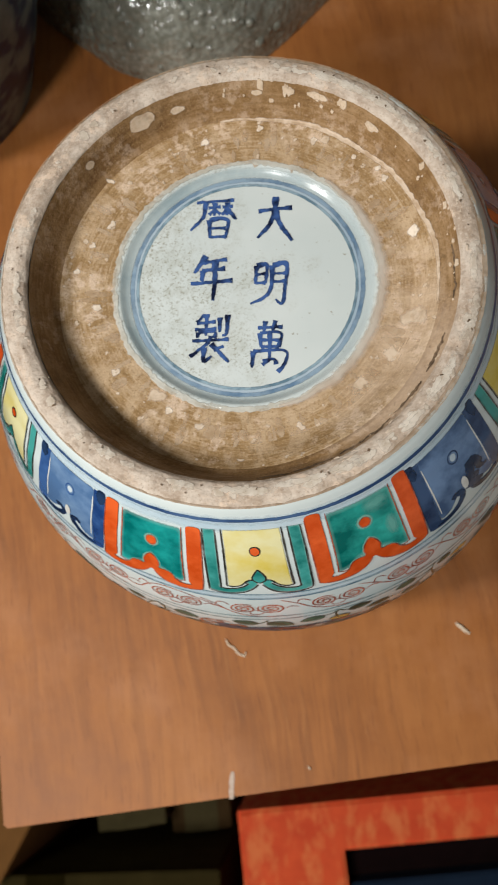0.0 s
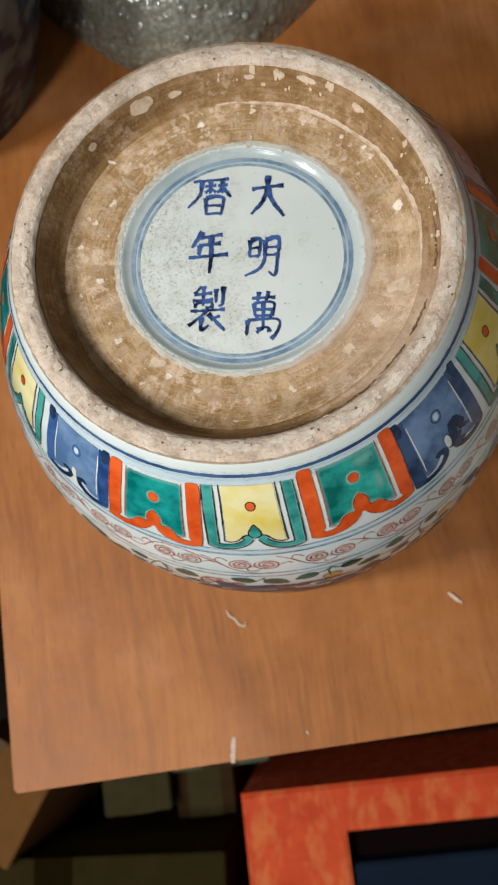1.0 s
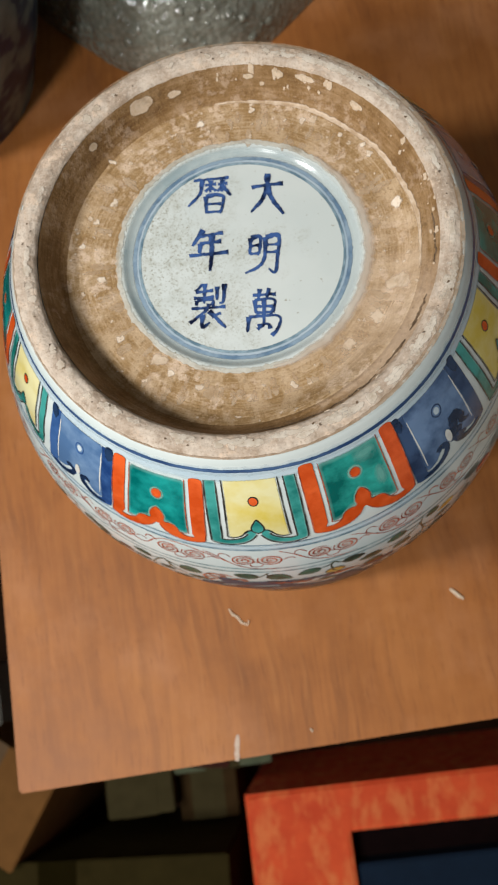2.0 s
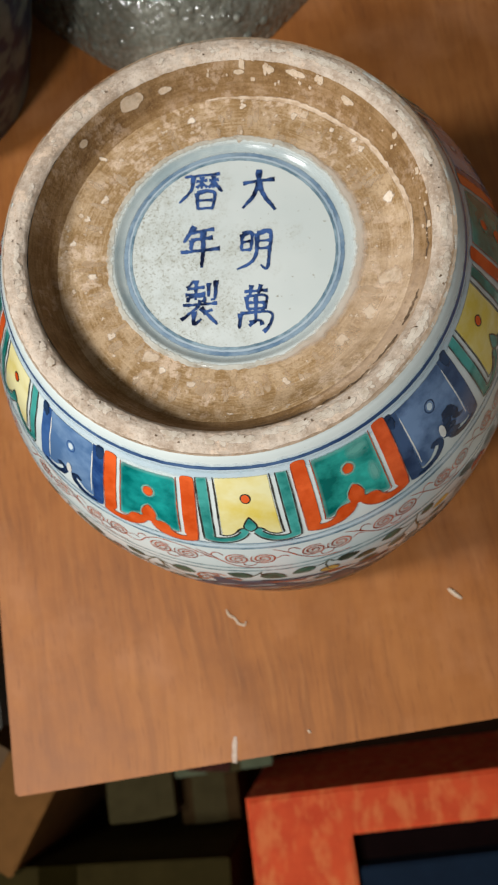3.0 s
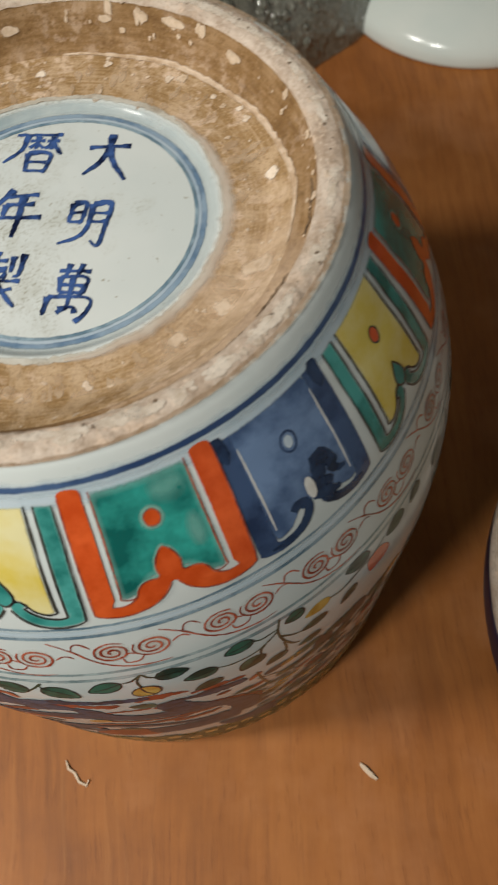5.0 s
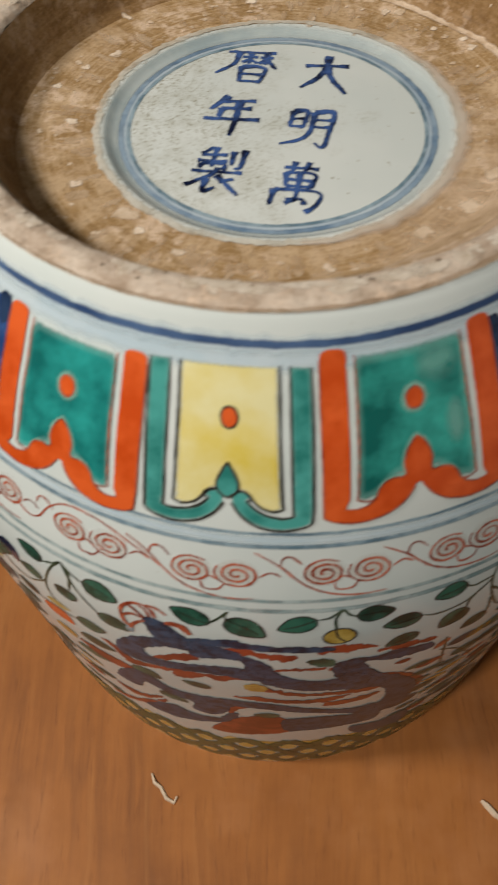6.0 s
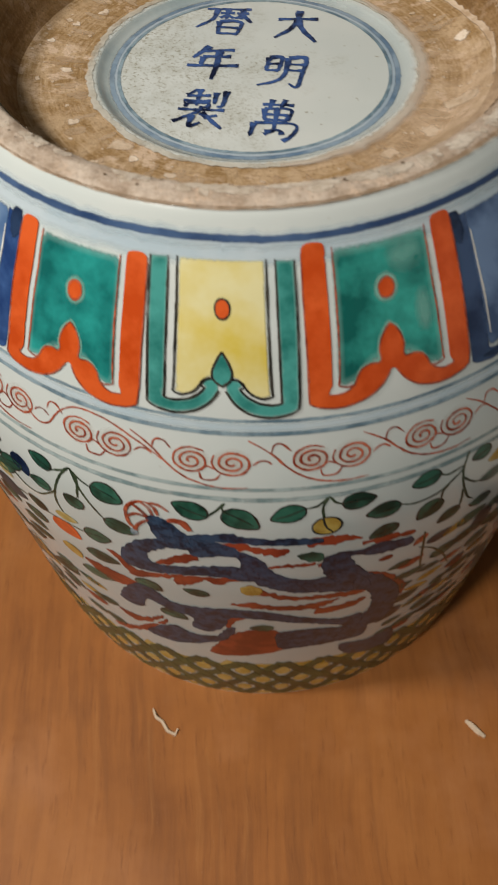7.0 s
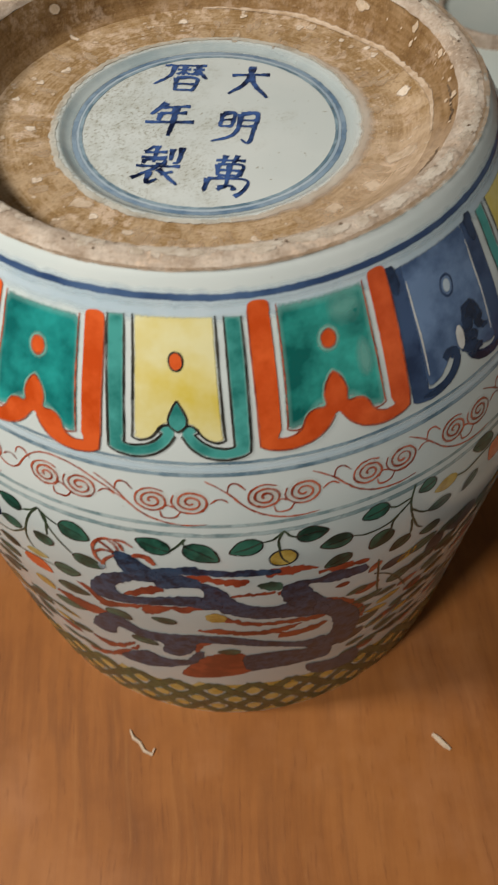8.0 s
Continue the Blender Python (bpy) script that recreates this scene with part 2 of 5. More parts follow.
BLUSH = enamel_mat("thin_red_wash", (0.60, 0.46, 0.37), (0.66, 0.60, 0.54), 0.2, 300, sheer=0.32, fuzz=0.1)
FIN = enamel_mat("red_enamel", (0.21, 0.027, 0.012), (0.37, 0.062, 0.025), 0.35, 260, 0.0)
LEAF = enamel_mat("leaf_green", (0.007, 0.036, 0.024), (0.030, 0.14, 0.095), 0.3, 240, 0.0)
STEM = enamel_mat("stem_green", (0.02, 0.035, 0.018), (0.06, 0.09, 0.05), 0.3, 500)
OCHRE = enamel_mat("ochre_enamel", (0.36, 0.21, 0.03), (0.56, 0.40, 0.10))
OCHRE_PALE = enamel_mat("pale_ochre", (0.40, 0.31, 0.09), (0.56, 0.49, 0.24), scale=300)
GOLD = enamel_mat("lattice_yellow", (0.46, 0.335, 0.05), (0.60, 0.49, 0.16))
LATTICE = enamel_mat("lattice_green", (0.012, 0.045, 0.018), (0.050, 0.105, 0.036), 0.3, 300, 0.0)
SCALE = enamel_mat("dragon_blue", (0.004, 0.015, 0.036), (0.028, 0.070, 0.135), 0.35, 1100, 0.0)
SLATE = enamel_mat("slate_blue", (0.008, 0.018, 0.030), (0.032, 0.058, 0.080), 0.3, 300, 0.0)
POOL_SHADE = enamel_mat("pooled_shaded_glaze", (0.33, 0.41, 0.43), (0.48, 0.545, 0.545), 0.14, 120, sheer=0.85, fuzz=0.1)
RIDGE = enamel_mat("pale_ridge", (0.42, 0.29, 0.18), (0.58, 0.45, 0.33), 0.7, 500, 0.0)
LINE = enamel_mat("blue_line", (0.025, 0.056, 0.140), (0.068, 0.125, 0.245), scale=120)
LINE_PALE = enamel_mat("pale_blue_line", (0.11, 0.185, 0.24), (0.26, 0.355, 0.41), scale=300, wear=0.3)
LINE_SOFT = enamel_mat("soft_blue_line", (0.115, 0.19, 0.285), (0.24, 0.325, 0.405), scale=200, wear=0.25)
LINE_GREEN = enamel_mat("grey_green_line", (0.20, 0.29, 0.30), (0.40, 0.48, 0.48), scale=300, wear=0.5)
WASH = enamel_mat("pale_wash", (0.54, 0.67, 0.75), (0.62, 0.725, 0.785), scale=150, sheer=0.75, fuzz=0.1)
MARK_WASH = enamel_mat("mark_wash", (0.36, 0.46, 0.55), (0.46, 0.55, 0.62), scale=150, sheer=0.8, fuzz=0.1)
MARK = enamel_mat("mark_cobalt", (0.003, 0.008, 0.034), (0.045, 0.100, 0.275), 0.2, 420)
RAY = enamel_mat("clay_ray", (0.50, 0.345, 0.205), (0.62, 0.465, 0.31), 0.75, 600, 0.0, wear=0.5, sheer=0.5)
SCUFF = enamel_mat("ring_scuff", (0.52, 0.43, 0.33), (0.66, 0.57, 0.47), 0.75, 700, 0.0, wear=0.5, sheer=0.75)
EDGE = enamel_mat("thin_white_edge", (0.50, 0.46, 0.38), (0.62, 0.60, 0.53), 0.3, 300, 0.0, wear=0.5, sheer=0.8)
EDGE_SOFT = enamel_mat("fading_glaze_edge", (0.60, 0.49, 0.39), (0.66, 0.58, 0.49), 0.7, 200, 0.0, sheer=0.6, fuzz=0.12)
GRIT_THIN = enamel_mat("thin_grit", (0.61, 0.460, 0.318), (0.71, 0.565, 0.42), 0.7, 900, 0.0, wear=0.3, sheer=0.80)
FLAKE = enamel_mat("white_flake", (0.56, 0.47, 0.37), (0.72, 0.64, 0.54), 0.8, 500, 0.0, wear=0.7, sheer=0.7)
CRACK = enamel_mat("dark_crack", (0.07, 0.04, 0.02), (0.16, 0.10, 0.055), 0.8, 900, 0.0, wear=0.8)
BROWN_EDGE = enamel_mat("brown_edge", (0.28, 0.185, 0.105), (0.40, 0.29, 0.195), 0.7, 500, 0.0, wear=0.7, sheer=0.65)
GRIT = enamel_mat("kiln_grit", (0.59, 0.465, 0.345), (0.75, 0.635, 0.51), 0.7, 900, 0.0, wear=0.15)


# ---- mesh helpers ----
def part(name, bm, material, parent=None, label=""):
    me = bpy.data.meshes.new(name)
    bm.normal_update()
    bm.to_mesh(me)
    bm.free()
    me.materials.append(material)
    ob = new(name, me)
    if parent:
        ob.parent = parent
    if label:
        ob["label"] = label
    return ob


def smooth(ob, angle=40):
    ob.data.shade_smooth()
    ob.data.set_sharp_from_angle(angle=radians(angle))
    return ob


def thing(name, place=(0, 0, 0), turn=0):
    ob = new(name)
    ob.empty_display_size = 0.02
    ob.matrix_world = pose(*place, 0, 0, turn)
    return ob


def box_bm(lo, hi, bevel=0.0):
    bm = bmesh.new()
    bmesh.ops.create_cube(bm, size=1)
    for v in bm.verts:
        v.co = Vector([(a + b) / 2 + c * (b - a) for a, b, c in zip(lo, hi, v.co)])
    if bevel:
        bmesh.ops.bevel(bm, geom=bm.edges[:], offset=bevel, segments=2, affect="EDGES")
    return bm


def lathe_bm(profile, n=128, wobble=0.0):
    """A turned form from (radius, height) pairs; a radius of 0 closes it."""
    bm = bmesh.new()
    rings = []
    for r, z in profile:
        if r <= 1e-6:
            rings.append([bm.verts.new((0, 0, z))])
            continue
        ring = []
        for i in range(n):
            a = 2 * math.pi * i / n
            k = r * (1 + wobble * noise.noise((math.cos(a) * 1.4, math.sin(a) * 1.4, z * 14)))
            ring.append(bm.verts.new((k * math.cos(a), k * math.sin(a), z)))
        rings.append(ring)
    for a, b in zip(rings, rings[1:]):
        if len(a) == 1 and len(b) == 1:
            continue
        for i in range(n):
            j = (i + 1) % n
            if len(a) == 1:
                bm.faces.new((a[0], b[j], b[i]))
            elif len(b) == 1:
                bm.faces.new((a[i], a[j], b[0]))
            else:
                bm.faces.new((a[i], a[j], b[j], b[i]))
    bmesh.ops.recalc_face_normals(bm, faces=bm.faces[:])
    return bm


def fine(profile, steps=6):
    """A profile smoothed through its points (Catmull-Rom)."""
    p = [profile[0], *profile, profile[-1]]
    out = []
    for a, b, c, d in zip(p, p[1:], p[2:], p[3:]):
        for i in range(steps):
            t = i / steps
            out.append(tuple(0.5 * (2 * q + (r - o) * t + (2 * o - 5 * q + 4 * r - s) * t * t + (3 * q - o - 3 * r + s) * t ** 3)
                             for o, q, r, s in zip(a, b, c, d)))
    return out + [profile[-1]]


# ---- setting ----
CORNER = (-0.1352, -0.1775)
ALONG = 6.4
table = tagged(thing("table", (CORNER[0], CORNER[1], TOP), ALONG), "brown wood-veneer table with a bare worn top", "table")
part("tabletop", box_bm((0, 0, -0.03), (1.06, 0.8, 0), 0.0012), WOOD, table)
for lx, ly in ((0.05, 0.05), (1.01, 0.05), (0.05, 0.75), (1.01, 0.75)):
    part("leg", box_bm((lx - 0.025, ly - 0.025, -TOP), (lx + 0.025, ly + 0.025, -0.03), 0.003), WOOD, table)

# the east wall is unseen, set close and pale to bounce light onto the jar
X0, X1, Y0, Y1, HIGH = -2.2, 1.02, -2.0, 2.0, 2.5
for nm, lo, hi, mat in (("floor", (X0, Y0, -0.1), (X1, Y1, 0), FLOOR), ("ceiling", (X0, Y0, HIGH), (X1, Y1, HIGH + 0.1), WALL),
                        ("wall_west", (X0 - 0.1, Y0, 0), (X0, Y1, HIGH), WALL), ("wall_east", (X1, Y0, 0), (X1 + 0.1, Y1, HIGH), BOUNCE_PLASTER),
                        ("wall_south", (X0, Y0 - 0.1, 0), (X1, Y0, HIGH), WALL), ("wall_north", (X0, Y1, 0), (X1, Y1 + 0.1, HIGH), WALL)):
    tagged(part(nm, box_bm(lo, hi), mat), ("pale light-bouncing plaster " if nm == "wall_east" else "plain ") + nm.split("_")[0] + " of the dim room", nm.split("_")[0], kind="structure")

# ---- the upturned jar ----
PROFILE = [(0.0, 0.0878), (0.01, 0.0887), (0.02, 0.0895), (0.04, 0.0906), (0.06, 0.0916), (0.08, 0.0927), (0.10, 0.0938), (0.11, 0.0939), (0.12, 0.0936), (0.13, 0.0926),
           (0.14, 0.0904), (0.15, 0.0871), (0.16, 0.0832), (0.17, 0.0783), (0.176, 0.0746), (0.18, 0.0722), (0.1835, 0.0699), (0.187, 0.0680), (0.1898, 0.0663), (0.1911, 0.0652)]
BASE = 0.1767                                    # height of the marked centre of the base
jar = tagged(thing("jar", (0, 0, TOP)), "upturned porcelain jar with bright enamel panels and a dragon", "jar")
OUTER = fine([(r, z) for z, r in PROFILE])


def sway(z):
    """The body stands a little off the foot's axis."""
    k = min(1.0, max(0.0, (0.1911 - z) / 0.03))
    return -0.0007 + 0.0021 * k, -0.0002 * k


bm = lathe_bm([(0.082, 0.0)] + OUTER + [(0.0646, 0.19135), (0.0632, 0.1912)], 192)
for v in bm.verts:
    dx, dy = sway(v.co.z)
    v.co.x, v.co.y = v.co.x + dx, v.co.y + dy
smooth(part("body", bm, GLAZE, jar))


def roughened(bm, amount):
    """Small uneven lumps, as of bare clay."""
    for v in bm.verts:
        d = noise.noise(v.co * 420) + 0.6 * noise.noise(v.co * 1100)
        v.co += Vector((v.co.x, v.co.y, 0)).normalized() * 0.4 * amount * noise.noise(v.co * 300 + Vector((5, 0, 0))) + Vector((0, 0, amount * d))
    return bm


def swell(x, y):
    """How far the bare floor rises towards the foot on one side, where the recess is shallow."""
    r, a = math.hypot(x, y), math.degrees(math.atan2(y, x))
    step = lambda t: (lambda k: k * k * (3 - 2 * k))(min(1.0, max(0.0, t)))
    side = step((50 - a) / 70) * step((a + 118) / 66)
    return 0.0058 * side * step((r - 0.046) / 0.0085) * step((0.0588 - r) / 0.0045)


def uneven(bm):
    for v in bm.verts:
        v.co.z += swell(v.co.x, v.co.y)
    return bm


HEART = (0.0002, 0.0016)                         # middle of the marked centre, a little off the jar's axis


def off_axis(bm):
    """Shift the inner rings towards the middle of the marked centre."""
    for v in bm.verts:
        k = min(1.0, max(0.0, (0.0535 - math.hypot(v.co.x, v.co.y)) / 0.0155))
        v.co.x, v.co.y = v.co.x + HEART[0] * k, v.co.y + HEART[1] * k
    return bm


def lean_side(a):
    """1 on the side where the glaze runs up over the edge of the foot, 0 elsewhere."""
    k = min(1.0, max(0.0, (math.cos(radians(a) - 0.15) + 0.1) / 0.8))
    return k * k * (3 - 2 * k)


def trimmed(bm):
    """Draw the outer edge of the bare clay in where the glaze covers it."""
    for v in bm.verts:
        r = math.hypot(v.co.x, v.co.y)
        k = 1 - 0.0008 * lean_side(math.degrees(math.atan2(v.co.y, v.co.x))) * min(1.0, max(0.0, (r - 0.0622) / 0.003)) / r
        v.co.x, v.co.y = v.co.x * k, v.co.y * k
    return bm


foot = smooth(part("foot_ring", roughened(trimmed(lathe_bm(fine([(0.0655, 0.1910), (0.0646, 0.1916), (0.0622, 0.1920), (0.0606, 0.1918), (0.0592, 0.1912), (0.0584, 0.1902)]), 520, 0.003)), 0.00026), RING, jar, "bare beige clay foot ring"))
foot.location.x = -0.0005
smooth(part("recess_wall", uneven(lathe_bm(fine([(0.0587, 0.1903), (0.0578, 0.1880), (0.0566, 0.1845), (0.0552, 0.1812), (0.0535, 0.1795)]), 192)), BURNT_SHADED, jar, "burnt clay wall of the recess, darkened further for its shade"))
smooth(part("base_floor", off_axis(uneven(lathe_bm(fine([(0.0535, 0.1795), (0.0505, 0.1790), (0.0455, 0.1785), (0.0378, 0.1780), (0.0362, 0.1779)]), 192))), BISCUIT, jar, "bare brown clay base with pale grit"))
smooth(part("medallion", off_axis(lathe_bm(fine([(0.0379, 0.17800), (0.0375, 0.17818), (0.0368, 0.17816), (0.0362, 0.1780), (0.0357, 0.1776), (0.0350, 0.1771), (0.0345, 0.17682), (0.0338, 0.17672), (0.0326, 0.1767), (0.016, 0.1767), (0.0, 0.1767)]), 192)), MEDALLION, jar, "pale blue-white glazed centre"))

# ---- enamel painting on the jar ----
REF = 0.085                                      # radius at which painted widths are laid out
DEG = radians(1) * REF
LIFT = 0.0138                                    # painted heights are counted from this height up


def on_body(a, z, off):
    """A point of the painted layout (arc in metres, height) on the jar's outside, off metres proud of the glaze."""
    zs = min(max(z + LIFT, 0.0005), 0.1908)
    for (r0, z0), (r1, z1) in zip(OUTER, OUTER[1:]):
        if z0 <= zs <= z1:
            k = (zs - z0) / max(z1 - z0, 1e-9)
            r, dr, dz = r0 + k * (r1 - r0), r1 - r0, z1 - z0
            break
    n = math.hypot(dr, dz) or 1
    r, zz = r + off * dz / n, zs - off * dr / n
    th = a / REF - math.pi / 2
    dx, dy = sway(zs)
    return (r * math.cos(th) + dx, r * math.sin(th) + dy, zz)


def on_base(x, y, off):
    return (x, y, BASE + off)


def curve2(points, step=0.0007):
    """A smooth line through 2-D points."""
    pts = [Vector(p).to_2d() for p in points]
    if len(pts) == 2:
        n = max(2, int((pts[1] - pts[0]).length / step))
        return [pts[0].lerp(pts[1], i / n) for i in range(n + 1)]
    p = [2 * pts[0] - pts[1], *pts, 2 * pts[-1] - pts[-2]]
    out = []
    for a, b, c, d in zip(p, p[1:], p[2:], p[3:]):
        n = max(2, int((c - b).length / step))
        for i in range(n):
            t = i / n
            out.append(0.5 * (2 * b + (c - a) * t + (2 * a - 5 * b + 4 * c - d) * t * t + (3 * b - a - 3 * c + d) * t ** 3))
    return out + [pts[-1]]


def edge_layer(bm):
    """Each painted point knows how far it lies inside its brush mark: 0 on the rim, 1 within."""
    return bm.verts.layers.float.get("edge") or bm.verts.layers.float.new("edge")


def ribbon(bm, points, width, where, off, taper=(0.35, 0.35), rag=0.0, step=0.0007, seed=0.0, bleed=0.00028):
    """A brush stroke: a strip along points, thinner at its ends, with soft sides."""
    line = curve2(points, step)
    n = len(line) - 1
    rows = []
    rim = edge_layer(bm)
    for i, p in enumerate(line):
        d = (line[min(i + 1, n)] - line[max(i - 1, 0)])
        d = d.normalized() if d.length > 0 else Vector((1, 0))
        side = Vector((-d.y, d.x))
        t = i / n
        k = min(1, taper[0] + (1 - taper[0]) * min(1, t * 5), taper[1] + (1 - taper[1]) * min(1, (1 - t) * 5))
        w = 0.5 * (width(t) if callable(width) else width) * k + 0.00010
        w1 = w * (1 + rag * noise.noise((p.x * 900, p.y * 900, seed)))
        w2 = w * (1 + rag * noise.noise((p.x * 900, p.y * 900, seed + 7)))
        i1, i2 = max(0.12 * w1, w1 - bleed), max(0.12 * w2, w2 - bleed)
        row = [bm.verts.new(where(*(p + side * u), off * 0.5)) for u in (w1, i1, -i2, -w2)]
        for v, e in zip(row, (0, 1, 1, 0)):
            v[rim] = e
        rows.append(row)
    for a, b in zip(rows, rows[1:]):
        for j in (0, 1, 2):
            bm.faces.new((a[j], b[j], b[j + 1], a[j + 1]))
    return bm


def patch(poly, where, off, grid=0.0022, bm=None, bleed=0.0004):
    """A filled brush mark laid on the surface, thinning out over bleed at its rim."""
    bm = bm or bmesh.new()
    rim = edge_layer(bm)
    corners = [Vector(p).to_2d() for p in poly]
    pts = []
    for a, b in zip(corners, corners[1:] + corners[:1]):
        n = max(1, int((b - a).length / 0.0012))
        pts += [a.lerp(b, i / n) for i in range(n)]
    off *= 0.55
    ring = np.array([(p.x, p.y) for p in pts])
    after = np.roll(ring, -1, 0)

    def depth(cloud):
        """Distance of points from the rim."""
        cloud = np.array(cloud)[:, None, :]
        leg = after - ring
        k = np.clip(((cloud - ring) * leg).sum(2) / np.maximum((leg * leg).sum(1), 1e-12), 0, 1)
        return np.sqrt(((cloud - ring - k[..., None] * leg) ** 2).sum(2)).min(1)
    area = 0.5 * float((ring[:, 0] * after[:, 1] - after[:, 0] * ring[:, 1]).sum())
    turn = 1 if area > 0 else -1
    leg = np.roll(ring, -1, 0) - np.roll(ring, 1, 0)
    leg /= np.maximum(np.sqrt((leg * leg).sum(1)), 1e-9)[:, None]
    inset = ring + bleed * turn * np.stack([-leg[:, 1], leg[:, 0]], 1)
    (x0, y0), (x1, y1) = ring.min(0), ring.max(0)
    gx, gy = np.meshgrid(np.arange(x0 + grid / 2, x1, grid), np.arange(y0 + grid / 2, y1, grid))
    cloud = np.concatenate([inset, np.stack([gx.ravel(), gy.ravel()], 1)])
    far = depth(cloud)
    inner = [Vector(p) for p, f in zip(cloud.tolist(), far) if f > 0.9 * bleed]
    n = len(pts)
    vs, _, faces, *_ = geometry.delaunay_2d_cdt(pts + inner, [(i, (i + 1) % n) for i in range(n)], [list(range(n))], 1, 1e-6)
    inside = depth([(v[0], v[1]) for v in vs]) / bleed
    top = [bm.verts.new(where(v[0], v[1], off)) for v in vs]
    for v, e in zip(top, inside):
        v[rim] = min(1.0, float(e))
    for f in faces:
        try:
            bm.faces.new([top[i] for i in f])
        except ValueError:
            continue
    return bm


def spots_of(text):
    """Layout points from 'degrees,millimetres' pairs."""
    return [(float(a) * DEG, float(z) / 1000) for a, z in (pair.split(",") for pair in text.split())]


def closed(points, step=0.0007, rag=0.0004):
    """A smooth closed outline through points."""
    n = len(points)
    pts = [points[(i - 2) % n] for i in range(n + 5)]
    line = curve2(pts, step)
    lo = min(range(len(line) // 2), key=lambda i: (line[i] - Vector(points[0])).length)
    hi = min(range(len(line) // 2, len(line)), key=lambda i: (line[i] - Vector(points[0])).length)
    out = []
    for p in line[lo:hi]:
        out.append((p.x + rag * noise.noise((p.x * 850, p.y * 500, 1.0)), p.y + 1.4 * rag * noise.noise((p.x * 850, p.y * 500, 9.0))))
    return out


def facing_out(bm, flat=False):
    """Turn every face to the outside of the jar."""
    bm.normal_update()
    for f in bm.faces:
        c = f.calc_center_median()
        out = Vector((0, 0, 1)) if flat or c.z > 0.1905 else Vector((c.x, c.y, 0.02))
        if f.normal.dot(out) < -1e-9:
            f.normal_flip()
    return bm


def enamel(name, bm, material, parent, label="", flat=False):
    return smooth(part(name, facing_out(bm, flat), material, parent, label), 25)


def placed(shape, centre, sx=1.0, lift=0.0, lean=0.0):
    return [((centre + x * sx + lean * (0.157 - z) * 100) * DEG, z + lift) for x, z in shape]


def oval(x, z, rx, rz, n=18, turn=0.0):
    c, s = math.cos(turn), math.sin(turn)
    return [(x + rx * math.cos(2 * math.pi * i / n) * c - rz * math.sin(2 * math.pi * i / n) * s,
             z + rx * math.cos(2 * math.pi * i / n) * s + rz * math.sin(2 * math.pi * i / n) * c) for i in range(n)]


# half outlines of a lappet: degrees from its middle, height
SIDE_OUT = [(10.4, 0.1697), (10.4, 0.1630), (10.25, 0.1550), (10.15, 0.1475), (10.05, 0.1450)]
FOOT_OUT = [(10.05, 0.1450), (8.9, 0.1441), (6.2, 0.1436), (3.5, 0.1445), (1.6, 0.1464), (0.45, 0.1487)]
SIDE_IN = [(7.7, 0.1699), (7.7, 0.1635), (7.7, 0.1558), (7.75, 0.1480), (7.85, 0.1464)]
FOOT_IN = [(7.85, 0.1464), (6.6, 0.1461), (4.7, 0.1466), (3.2, 0.14775), (2.3, 0.1491)]
CURL = [(2.3, 0.1491), (2.85, 0.1494), (2.85, 0.1500), (2.3, 0.1506), (1.5, 0.1509), (0.8, 0.1507), (0.45, 0.1497)]
SIDE_FIELD = [(6.4, 0.1700), (6.35, 0.1637), (6.4, 0.1560), (6.5, 0.1495), (6.65, 0.1478)]
FOOT_FIELD = [(6.65, 0.1478), (5.5, 0.1473), (3.9, 0.1481), (2.9, 0.1496), (2.1, 0.1508), (0.9, 0.1510), (0.0, 0.1500)]
CURL_RED = [(7.85, 0.1464), (6.7, 0.1462), (5.5, 0.1467), (4.7, 0.1478), (4.35, 0.1491), (3.7, 0.1503), (2.7, 0.1508), (1.8, 0.1507), (1.40, 0.1513), (1.55, 0.1528), (1.25, 0.1547), (0.60, 0.1562), (0.0, 0.1569)]
ARM = [(7.7, 0.1703), (7.95, 0.1708), (8.45, 0.1711), (9.05, 0.1712), (9.65, 0.1711), (10.15, 0.1708), (10.4, 0.1703)]
BUD = [(0.0, 0.1557), (0.75, 0.1541), (1.3, 0.1523), (1.2, 0.1509), (0.55, 0.1500), (0.0, 0.1496)]


def run(pts):
    return [(p.x / DEG, p.y) for p in curve2([(x * DEG, z) for x, z in pts], 0.0006)]


def flip(pts):
    return [(-x, z) for x, z in pts]


HALF_OUT = SIDE_OUT + run(FOOT_OUT)[1:]
HALF_IN = SIDE_IN + run(FOOT_IN)[1:] + run(CURL)[1:]
HALF_BORDER = HALF_OUT + HALF_IN[::-1]
HALF_FIELD = SIDE_FIELD + run(FOOT_FIELD)[1:]
FULL_FIELD = HALF_FIELD + flip(HALF_FIELD[:-1])[::-1]
FULL_BUD = run(BUD) + flip(run(BUD)[1:-1])[::-1]


